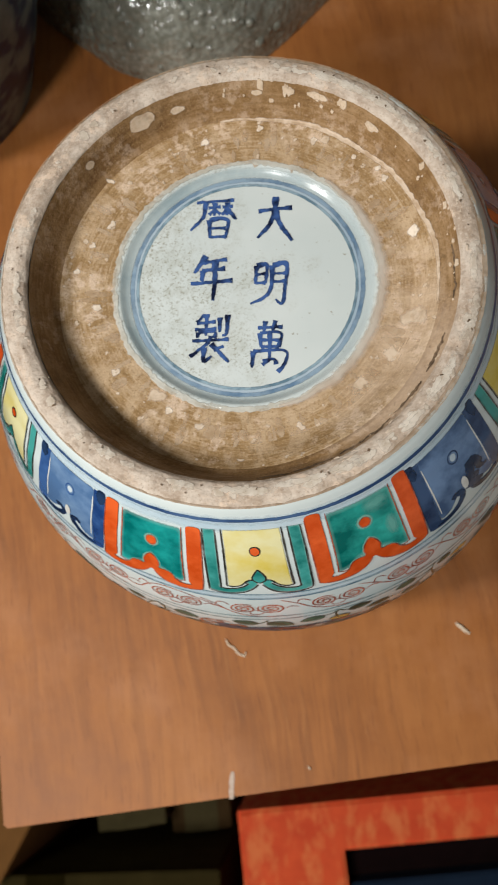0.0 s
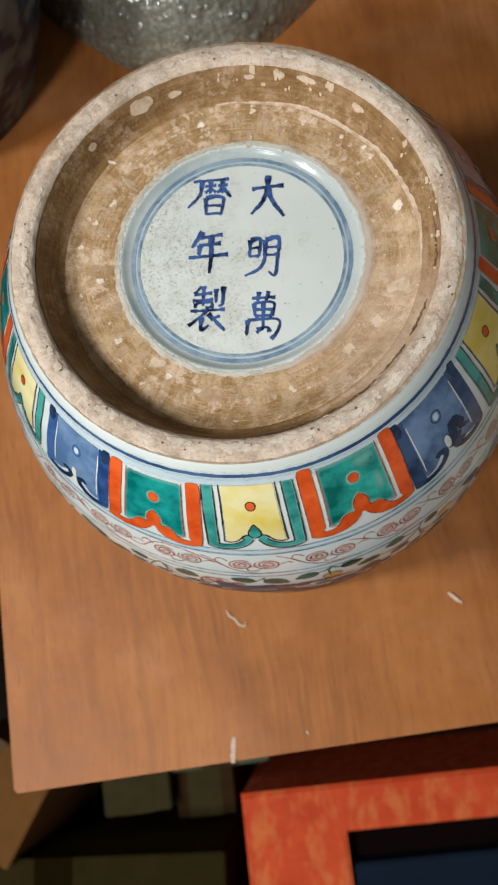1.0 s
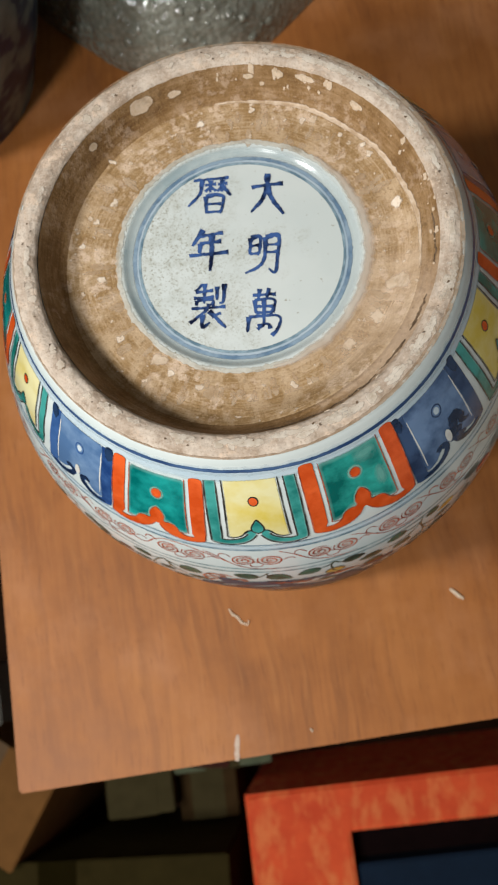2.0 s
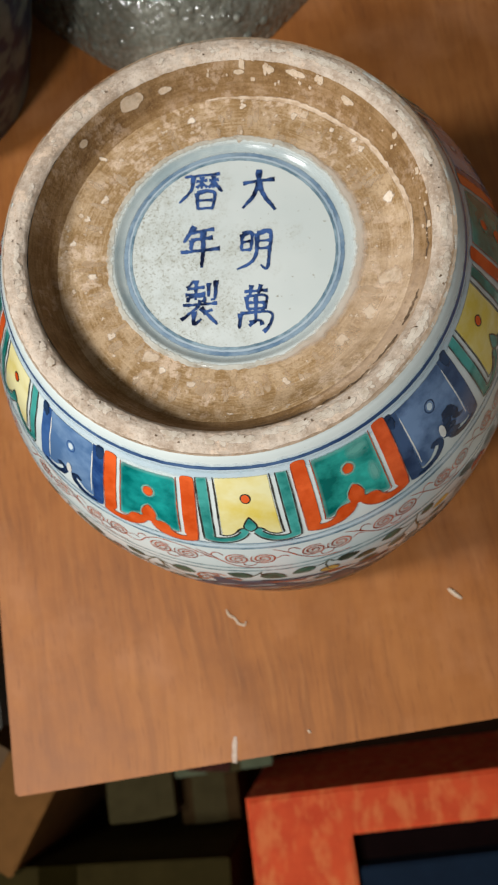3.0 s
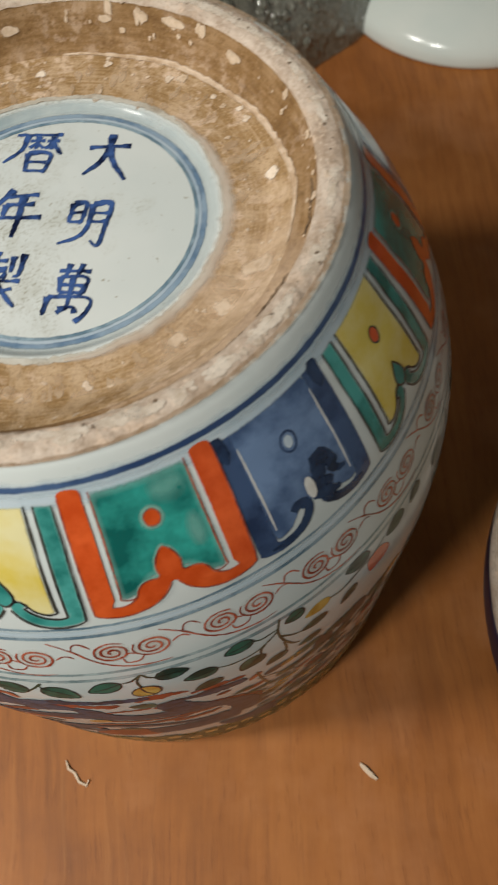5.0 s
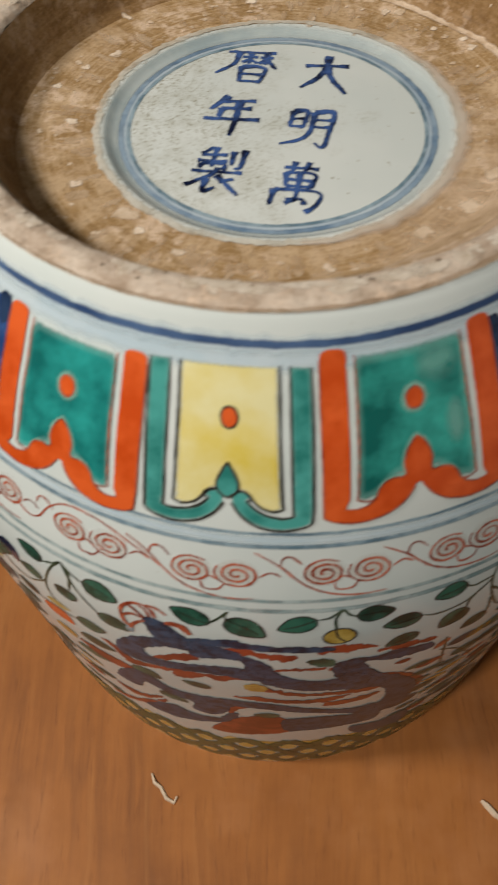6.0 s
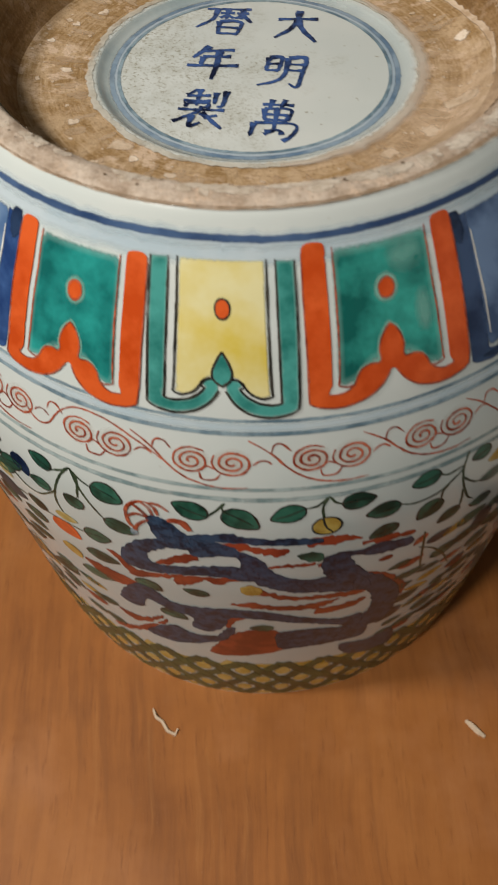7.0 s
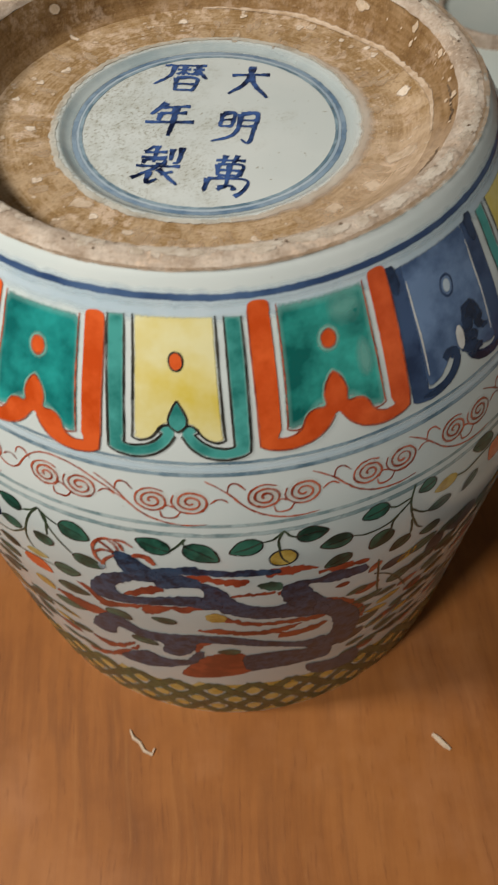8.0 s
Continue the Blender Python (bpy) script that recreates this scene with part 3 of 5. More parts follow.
def panel(kind, centre, wide=1.0, lift=0.0, lean=0.0, apart=False):
    """One lappet: a U-shaped border that curls in at its foot, a coloured field, a dot and a bud."""
    kinds = {"yellow": (TEAL, YELLOW, "yellow lappet panel in a teal border"), "green": (ORANGE, GREEN, "green lappet panel in an orange-red border"),
             "blue": (DEEP, PALE, "pale blue lappet panel in a dark blue border")}
    edge, field, label = kinds[kind]
    if kind == "blue" and apart:
        edge, field, label = DEEP_DARK, PALE_DARK, "deep blue lappet panel in a dark blue border"
    if kind == "green" and apart:
        field, label = GREEN_THIN, "patchy thin green lappet panel in an orange-red border"
    put = lambda shape: placed(shape, centre, wide, lift, lean)
    grown = lambda shape, k: [(x * k, z) for x, z in shape]
    soft = {"yellow": 0.0011, "green": 0.0020 if apart else 0.0016, "blue": 0.0012}[kind]
    bm = bmesh.new()
    inward = lambda pts: [(x - 0.4 if 7.0 < x < 8.6 else x, z) for x, z in pts]
    half_red = inward(ARM[::-1] + SIDE_IN[1:-1]) + run(CURL_RED)
    full_red = HALF_OUT + [(0.0, 0.1491)] + flip(HALF_OUT)[::-1] + flip(half_red) + half_red[::-1][1:]
    half_edge = HALF_BORDER if kind == "yellow" else HALF_OUT + [(x * 0.89, z) for x, z in HALF_IN[::-1]]
    for half in ((full_red,) if kind == "green" else (half_edge, flip(half_edge))):
        patch(put(half), on_body, 0.00040 if kind == "green" else 0.00014, 0.0016, bm, {"yellow": 0.0007, "green": 0.0003, "blue": 0.0006}[kind])
    top = enamel("panel", bm, edge, jar, label)
    fields = {"yellow": grown(FULL_FIELD, 0.97), "green": grown(FULL_FIELD, 1.06), "blue": [(x * 1.15, z - (0.0009 if z < 0.152 else 0.0)) for x, z in FULL_FIELD]}[kind]
    enamel("field", patch(put(fields), on_body, 0.00024, 0.0016, None, soft), field, top)
    if kind == "blue":
        for s in (-1, 1):
            enamel("white_line", ribbon(bmesh.new(), put([(s * 6.9, 0.167), (s * 6.8, 0.158), (s * 6.7, 0.1490)]), 0.00038, on_body, 0.00032, (0.2, 0.3), 0.5), WHITE, top)
        for s in (-1, 1):
            bm = ribbon(bmesh.new(), put([(s * 9.3, 0.1706), (s * 9.2, 0.1684), (s * 8.9, 0.1655)]), lambda t: 0.0040 * (1 - 0.3 * t), on_body, 0.00034, (0.6, 0.1), 0.3, bleed=0.0009)
            enamel("brush_dab", bm, INK_BLUE, top)
            hook = [(s * 8.2, 0.1452), (s * 5.6, 0.1450), (s * 3.2, 0.1460), (s * 1.5, 0.1482), (s * 1.5, 0.1504), (s * 2.7, 0.1511), (s * 3.6, 0.1502)]
            enamel("curl", ribbon(bmesh.new(), put(hook), lambda t: 0.0016 + 0.0009 * t, on_body, 0.0004, (0.3, 0.7), 0.4, bleed=0.0008), INK_BLUE, top)
            if apart and s > 0:
                blot = [(4.2, 0.1478), (1.6, 0.1492), (1.2, 0.1512), (2.2, 0.1548), (3.4, 0.1560), (4.3, 0.1543), (4.4, 0.1520), (6.2, 0.1508)]
                enamel("curl", ribbon(bmesh.new(), put(blot), lambda t: 0.0026 + 0.0014 * math.sin(math.pi * t), on_body, 0.00044, (0.5, 0.3), 0.6, bleed=0.0009), INK_BLUE, top)
        enamel("dot", patch(put(oval(0.2, 0.1625, 0.80, 0.0013)), on_body, 0.00034, 0.001), PALE_SPOT, top)
        ring = put(oval(0.2, 0.1625, 1.25, 0.0019))
        enamel("dot_outline", ribbon(bmesh.new(), ring + ring[:2], 0.00042, on_body, 0.00036, (1, 0.6), 0.6, bleed=0.0003), DEEP_DARK if apart else DEEP, top)
        enamel("white_spot", patch(put(oval(0.0, 0.1524, 0.85, 0.0026)), on_body, 0.0006, 0.001), WHITE, top)
        return top
    line, w = (INK, 0.00040) if kind == "yellow" else (RUST, 0.00026)
    strokes = [(SIDE_FIELD, 0.0004, 1.15), (FOOT_FIELD[:5], 0.0004, 1.0), (SIDE_OUT, 0.00056, 1.0), (FOOT_OUT, 0.00056, 1.0)]
    if kind == "yellow":
        strokes += [(SIDE_IN, 0.0004, 1.0), (FOOT_IN, 0.00042, 1.0), (CURL, 0.00042, 1.0)]
    else:
        strokes += [(SIDE_IN[:1] + SIDE_IN[-1:], 0.0004, 0.7), (run(CURL_RED), 0.00056, 0.9)]
    for flipped in (list, flip):
        for pts, off, k in strokes:
            enamel("outline", ribbon(bmesh.new(), put(flipped(pts)), w * k, on_body, off, (0.5, 0.9), 0.35, seed=centre), line, top)
    dot = put(oval(0.1, 0.1625, 1.05, 0.0016))
    if kind == "green":
        enamel("halo", patch(put(oval(0.1, 0.1625, 1.75, 0.0026)), on_body, 0.00036, 0.001, None, 0.0013), SEA, top)
    if kind == "green" and apart:
        enamel("thin_patch", patch(put(oval(3.2, 0.1668, 3.0, 0.0034)), on_body, 0.00028, 0.0006, None, 0.0028), GREEN_WASH, top)
        enamel("thin_patch", patch(put(oval(4.7, 0.1575, 1.5, 0.0040)), on_body, 0.00028, 0.0006, None, 0.0020), GREEN_WASH, top)
    enamel("dot", patch(dot, on_body, 0.0005, 0.001, None, 0.0003), ORANGE, top)
    enamel("dot_outline", ribbon(bmesh.new(), dot + dot[:2], 0.00026, on_body, 0.0006, (1, 0.6), 0.5), INK if kind == "yellow" else RUST, top)
    if kind == "yellow":
        drawn = put(FULL_BUD)
        enamel("bud", patch(drawn, on_body, 0.0005, 0.0012, None, 0.0004), TEAL, top)
        enamel("outline", ribbon(bmesh.new(), drawn + drawn[:1], 0.00038, on_body, 0.00060, (1, 1), 0.3), INK, top)
    else:
        rim_line = ribbon(bmesh.new(), put(run(CURL_RED)[6:] + flip(run(CURL_RED))[::-1][1:-6]), 0.0011, on_body, 0.00032, (0.4, 0.4), 0.4, 0.0006, centre, 0.0005)
        enamel("halo", rim_line, SEA, top)
    return top


for kind, at, wide, lift, lean in (("yellow", -0.6, 1.0, 0.0, -0.34), ("green", 22.5, 1.14, 0.0009, -0.5), ("blue", 45.0, 1.06, 0.0004, -0.4), ("yellow", 68.0, 1.01, 0.0, -0.3),
                                   ("green", 91.6, 1.11, 0, 0), ("green", -22.5, 1.05, -0.0014, -0.45), ("blue", -43.1, 0.94, -0.0008, -0.3), ("yellow", -64.4, 0.92, 0, 0), ("green", -86.0, 1.04, 0, 0),
                                   ("blue", 112.5, 1.0, 0, 0), ("yellow", 135, 1.0, 0, 0), ("green", 158, 1.04, 0, 0), ("blue", 181, 1.0, 0, 0), ("green", 204, 1.04, 0, 0),
                                   ("yellow", 227, 1.0, 0, 0), ("blue", 250, 1.0, 0, 0)):
    panel(kind, at, wide, lift, lean, at in (22.5, 45.0))


# rings drawn round the body
def hoop(name, z, wide, material, off=0.00012, wob=0.0003, label="", bleed=0.0003):
    bm = bmesh.new()
    pts = [(i * 3 * DEG, z + wob * noise.noise((math.cos(radians(i * 3)) * 2, math.sin(radians(i * 3)) * 2, z * 300))) for i in range(121)]
    ribbon(bm, pts, wide, on_body, off, (1, 1), 0.3, 0.003, 0.0, bleed)
    return enamel(name, bm, material, jar, label)


hoop("foot_line", 0.1731, 0.0012, LINE, wob=0.0003, label="dark blue line below the foot", bleed=0.0006)
hoop("blue_wash", 0.1706, 0.0044, WASH, 0.00006, bleed=0.0021)
hoop("blue_wash", 0.1729, 0.0034, WASH, 0.00008, bleed=0.0016)
hoop("band_line", 0.1428, 0.0006, LINE_PALE)
hoop("band_line", 0.1400, 0.0009, LINE_PALE, bleed=0.0004)
hoop("band_line", 0.1267, 0.0009, LINE_GREEN, bleed=0.0004)
hoop("band_line", 0.1240, 0.0013, LINE_GREEN, 0.00008, bleed=0.0009)
hoop("blue_wash", 0.1413, 0.0026, WASH, 0.00005, bleed=0.0013)


# red scrolls, in pairs
def scrolls(at, z, tilt=0.0, turns=2.5, over=False):
    bm = bmesh.new()
    x = at * DEG
    for cx, r, start, way in ((-2.72, 0.0040, 0.9, -1), (2.72, 0.0041, 2.6, -1)):
        pts = []
        for i in range(29):
            t = i / 28
            a = start + way * (t - 1) * turns * 2 * math.pi
            k = r * (0.10 + 0.90 * t ** 0.9)
            pts.append((x + cx * DEG + k * math.cos(a), z + tilt * cx + 0.80 * k * math.sin(a)))
        ribbon(bm, pts, 0.00040, on_body, 0.00022, (0.9, 0.5), 0.6, 0.0003, at)
        enamel("blush", patch(oval(x + cx * DEG, z + tilt * cx, r * 1.05, r * 0.9), on_body, 0.00008, 0.0014, None, 0.0016), BLUSH, jar)
    half = lambda *pts: [(x + u * DEG, z + tilt * u + v) for u, v in pts]
    stem = ((-11.0, 0.0046), (-9.4, 0.0032), (-7.8, 0.0014), (-6.4, -0.0008), (-4.6, -0.0032), (-2.0, -0.0052), (1.5, -0.0062), (4.8, -0.0060))
    if over:
        stem = ((-12.0, 0.0002), (-9.8, -0.0022), (-7.8, -0.0016), (-6.2, 0.0020), (-4.2, 0.0046), (-1.6, 0.0054), (1.6, 0.0048), (4.6, 0.0030), (7.4, 0.0008), (9.4, -0.0012))
    for pts in (stem,
                ((-8.0, 0.0018), (-7.6, 0.0036), (-6.5, 0.0038), (-5.4, 0.0022)), ((-1.6, -0.0026), (-1.2, -0.0042), (0.4, -0.0042), (1.3, -0.0026)),
                ((5.4, -0.0004), (6.3, 0.0006), (7.2, 0.0006), (7.9, -0.0002)), ((-1.4, -0.0022), (-0.6, -0.0010), (0.4, -0.0016))):
        ribbon(bm, half(*pts), 0.00034, on_body, 0.0002, (0.3, 0.2), 0.6, 0.0004, at)
    return enamel("scroll", bm, RUST, jar)


for i, at in enumerate([-49.2, -33.9, -18.3, -2.4, 13.4, 28.6, 43.7, 58.8] + [74.4 + 15.6 * k for k in range(15)]):
    scrolls(at, 0.1336 + 0.0004 * math.sin(i * 1.7), 0.00010 * math.sin(i * 3.1), over=i in (0, 2))


# vine with leaves
def leaf(root, tip, parent, material=None, wide=0.5, lined=True):
    """A leaf from its root to its tip, dark at the rim and along the rib."""
    root, tip = Vector(root), Vector(tip)
    d = tip - root
    s = Vector((-d.y, d.x)) * wide * 0.84
    spot = lambda u, v: tuple(root + d * u + s * v)
    up = [(0.0, 0.0), (0.10, 0.62), (0.30, 0.98), (0.55, 1.0), (0.80, 0.62), (1.0, 0.0)]
    shape = [spot(u, v) for u, v in up] + [spot(u, -v) for u, v in up[::-1][1:-1]]
    shape = [tuple(p) for p in curve2(shape + shape[:1], 0.0006)][:-1]
    ob = enamel("leaf", patch(shape, on_body, 0.0002, 0.0016, None, 0.0004), material or LEAF, parent)
    if lined:
        bm = bmesh.new()
        ribbon(bm, shape + shape[:1], 0.00024, on_body, 0.0003, (0.8, 0.8), 0.7)
        ribbon(bm, [spot(0, 0), spot(0.5, 0.10), spot(0.85, 0.02)], 0.0002, on_body, 0.00034, (0.8, 0.2), 0.5)
        enamel("leaf_line", bm, INK, ob)
    return ob


def bloom(text, material, parent, name="bloom", bleed=0.0006):
    return enamel(name, patch(closed(spots_of(text)), on_body, 0.00028, 0.0016, None, bleed), material, parent)


def vine(stems, leaves, blooms=()):
    bm = bmesh.new()
    for st in stems:
        ribbon(bm, spots_of(st), 0.00050, on_body, 0.00022, (0.8, 0.4), 0.4)
    v = enamel("vine", bm, STEM, jar, "dark green painted vine with leaves")
    for text in leaves:
        (root, tip), wide = spots_of(" ".join(text.split()[:2])), float((text.split() + ["0.40"])[2])
        leaf(root, tip, v, None, wide)
    for text, mat in blooms:
        (root, tip), wide = spots_of(" ".join(text.split()[:2])), float((text.split() + ["0.40"])[2])
        leaf(root, tip, v, mat, wide, False).name = "bloom"
    return v


right = vine(["14.7,121 13.7,121.9 13,123.5 11.5,121.4 10,120.9", "12.9,123.2 12.2,120.8 12.4,117.0 13.0,114.4", "-3.3,118 -1.9,120.4 -0.8,122.8 -1.2,121.4 -0.7,119.7", "33.3,124.4 32.6,120 32.9,114.7 34.3,108.2 35.5,106", "32.6,120.9 29.9,120.4 28.8,121.7",
              "32.6,120 29,115.8 25.4,115 23.1,116.3", "30.4,116.9 29.5,115.2 29.4,113.1", "33,112.7 33.2,108.4 33.1,106.2", "32.7,117 34.6,113.6 36.1,112.1", "46.8,118.7 43.5,117.7 41.1,118.7", "27.8,93.3 30.5,89.2 33.6,81.1 36.4,70.3",
              "28,100.6 28.9,86.5 29.6,79.5", "46.8,118.7 50.4,119.4 53.2,121.4"],
             ["28.9,122 24.5,120.9", "23.1,116.3 18.2,115.6", "14.7,121 19.4,121.1", "9.9,121 5.3,117.9", "23.1,109.3 19,106.2", "29.4,113.1 26.1,107.8 0.46", "33.1,106.2 29.8,102.4", "37.2,122.5 33.9,121.5 0.46", "40.6,112.3 36,112.3 0.32", "39.3,103 35.2,103.3", "46.4,114.4 43.2,110.1 0.3",
              "38,86.1 33.5,84.7 0.26", "45.8,81.7 41.2,83.7 0.26", "46.1,70.3 41.3,69.6 0.24", "33.7,75.8 29.5,75.7 0.32", "27,87.8 23.4,85.6 0.32", "27.8,78.8 25.2,77.7 0.36", "37.6,56.1 34.4,52.7 0.3", "45.8,34.5 41.3,36.5 0.28", "38.5,34.5 33.9,36.7 0.3", "-3.1,118.0 -7.8,121.3", "-1,120.4 3.7,115.2",
              "58.3,121.4 53.6,120.5", "63.3,122.4 60,119.9", "49.8,121.5 44.8,123 0.36", "27.5,59.1 24.5,55.2 0.3", "33.5,53.5 30.1,48.7 0.26"],
             [("41.6,118.9 36.8,118 0.36", OCHRE), ("35.4,97 31.7,92.8 0.3", OCHRE), ("40.8,66.7 36.5,66 0.6", FIN), ("33.5,62.4 28.3,65.2 0.26", OCHRE), ("34.5,49.3 29.2,50.6 0.24", OCHRE_PALE), ("49.4,93.4 42,94.3 0.55", SLATE), ("39.8,96.3 39.8,83.3 0.26", SLATE),
              ("29.1,51.9 24.9,44.6 0.34", SLATE), ("33.7,31.8 29,31.2 0.4", FIN), ("26.4,102.6 23.3,104 0.3", FIN), ("23.6,94 21,93.8 0.4", FIN), ("53.0,118.6 49.4,112.6 0.6", ORANGE), ("28.6,99.5 26.6,95.0 0.3", RUST)])
berry = oval(*spots_of("12.8,114.5")[0], 0.0030, 0.0030, 18)
fruit = enamel("berry", patch(berry, on_body, 0.0003, 0.0014), OCHRE, right)
bm = ribbon(bmesh.new(), berry + berry[:1], 0.00034, on_body, 0.0004, (1, 1), 0.5)
ribbon(bm, spots_of("12.2,117.6 12.7,114.2 13.7,112.0"), 0.00034, on_body, 0.0004, (1, 0.5), 0.3)
enamel("berry_line", bm, INK, fruit)
left = vine(["-23.0,122.0 -24.4,120.1 -26.1,118.6", "-23.0,122.0 -21.5,119.9 -19.7,118.6", "-22.8,121.4 -21.3,115.5 -19.3,110.3 -18.2,108.2", "-23.0,122.0 -24.8,117.9 -26.3,110.9 -26.5,106.2 -25.9,102.7", "-22.8,121.6 -21.9,119.0 -22.2,112.9", "-26.3,110.9 -27.6,108.5 -29.9,105.4 -32.5,105.1 -34.7,107.4 -37.4,108.5", "-23.0,97.4 -25.8,97.7 -29.7,97.4"],
            ["-26.1,118.6 -30.0,120.8", "-27.0,110.7 -30.9,111.5 0.4", "-43.4,120.5 -39.2,119.5", "-46.5,111.1 -42.7,110.2", "-39.9,112.6 -36.6,112.2 0.5", "-32.9,100.3 -29.9,98.7", "-34.9,91.9 -31.1,91.0", "-36.2,54.7 -30.1,62.9 0.3", "-29.7,97.5 -32.8,101.1 0.4", "-30.9,89.9 -35.0,93.0 0.4", "-21.7,108.8 -24.6,112.0 0.5", "-19.7,119.5 -15.0,117.0 0.5", "-18.4,108.3 -13.7,106.0 0.42", "-22.8,97.9 -18.2,98.7 0.5", "-23.8,87.0 -18.1,86.8 0.42", "-30.9,63.1 -34.6,64.8 0.4",
             "-32.2,78.2 -38.5,76.3 0.26", "-27.2,70.8 -20.9,71.8 0.36", "-28.4,49.2 -23.7,47.8 0.34", "-35.8,51.9 -31.3,44.9 0.26", "-15.8,80.9 -11.9,76.5 0.5", "-13.2,62.6 -8.8,58.5 0.44", "-4.1,80.0 -8.1,81.8 0.42"],
            [("-33.7,116.6 -31.2,110.2 0.42", INK_BLUE), ("-27.7,100.5 -23.4,100.7 0.36", OCHRE_PALE), ("-28.7,96.9 -24.1,91.3 0.46", ORANGE), ("-28.5,84.1 -26.4,76.7 0.4", OCHRE), ("-39.2,106.1 -35.7,102.9", OCHRE_PALE), ("-44.7,88.7 -38.7,86.2 0.3", RUST), ("-47.3,47.4 -36.4,56.3 0.3", SLATE), ("-28.1,61.1 -23.9,58.5 0.3", OCHRE), ("-23.8,77.7 -16.7,74.4 0.2", FIN)])
for turn in (76, 106, 136, 166, 196, 226, 256, 286, 314):
    vine([f"{turn - 8},118 {turn - 3},122 {turn},123.5", f"{turn},123.5 {turn + 2},112 {turn + 6},108", f"{turn},120 {turn - 4},105 {turn - 3},90"],
         [f"{turn + u},{z} {turn + u + 5 * math.cos(radians(g)):.1f},{z + 7 * math.sin(radians(g)):.1f}" for u, z, g in ((-8, 117, 15), (5, 119, -14), (9, 110, 20), (7, 106, 24), (-7, 106, -30), (-2, 97, 40), (5, 94, -30), (-8, 90, 24), (1, 84, 30), (9, 86, -24), (-4, 75, -24), (6, 70, 24))],
         [(f"{turn},104 {turn + 6},106", ORANGE), (f"{turn - 8},83 {turn - 2},81", OCHRE), (f"{turn + 5},98 {turn + 12},96", SLATE)])


# the dragon: the body in overlapping brush marks, red fins along it
def coil(text, parent=None, name="coil", material=None, bleed=0.0004):
    ob = enamel(name, patch(closed(spots_of(text), 0.0005, 0.0009 if name == "fin" else 0.0005), on_body, 0.0003 if material is None or name == "leaf" else 0.00027 if name == "bloom" else 0.0002, 0.0018, None, bleed), material or SCALE, parent or jar)
    return ob


dragon = coil("-5.8,110.1 -9.5,108.0 -13.0,104.8 -15.6,100.3 -17.1,94.8 -17.0,90.0 -15.2,88.3 -12.0,88.8 -7.5,90.9 -2.4,92.7 2.1,90.7 3.9,94.0 1.0,98.4 -3.4,98.0 -8.5,95.2 -11.0,94.4 -12.4,95.5 -12.5,97.8 -11.4,100.6 -8.9,103.5 -6.0,104.6", None, "dragon")
dragon["label"] = "blue painted dragon with red fins and claws"
for text in ("-11.7,114.5 -10.1,115.7 -8.6,115.1 -7.3,112.7 -5.8,110.3 -6.3,106.0 -8.7,106.2 -10.5,106.9 -11.3,110.0",
             "-6.2,110.2 -2.6,112.4 -0.3,113.1 2.3,111.9 6.1,111.2 11.4,110.7 12.3,108.2 6.9,108.2 3.1,108.9 0.0,109.2 -1.9,109.0 -5.1,106.1",
             "-5.8,108.8 -1.5,108.9 1.5,105.8 3.6,103.0 4.9,99.5 5.9,96.0 7.8,93.2 10.8,90.9 13.5,91.8 15.2,95.1 19.2,87.4 21.1,79.2 17.8,78.9 13.2,81.6 8.8,83.4 5.0,87.1 2.5,91.4 0.6,96.1 1.2,100.1 0.5,102.7 -1.7,103.2 -4.9,101.5 -6.2,103.7",
             "12.7,100.4 14.7,102.8 18.1,102.1 20.1,103.3 23.2,102.0 25.7,101.2 26.3,97.4 23.6,97.0 20.2,97.7 16.8,99.6 18.7,92.3 20.1,85.2 15.6,86.5 12.9,93.4",
             "18.9,89.6 23.0,83.2 26.7,71.9 27.7,61.4 27.2,51.6 24.9,46.1 20.1,48.1 16.9,55.6 21.4,56.9 22.3,65.2 20.9,75.2 17.9,80.8",
             "21.2,58.9 17.1,59.1 11.1,64.7 4.6,70.6 -1.7,71.9 -6.4,70.4 -10.7,70.6 -13.7,76.7 -16.4,77.1 -18.6,71.5 -21.0,61.1 -19.0,57.6 -16.6,59.6 -15.2,66.7 -11.7,63.5 -7.9,61.3 -8.1,53.7 -5.2,51.3 -2.2,58.0 -0.8,65.0 4.6,64.1 13.2,57.9 20.8,50.1",
             "-18.1,37.8 -12.2,50.5 -8.2,47.2 -4.0,49.2 -2.2,56.1 -0.3,56.9 -2.1,47.3 -5.8,41.2 -11.0,35.8 -15.3,34.6",
             "6.5,52.6 11.9,54.6 18.6,50.9 22.8,49.3 22.8,38.4 17.2,38.5 10.8,38.6 7.2,39.2",
             "18.6,34.8 24.5,31.6 29.2,33.6 30.8,19.8 25.7,18.4 20.4,23.5"):
    coil(text, dragon)
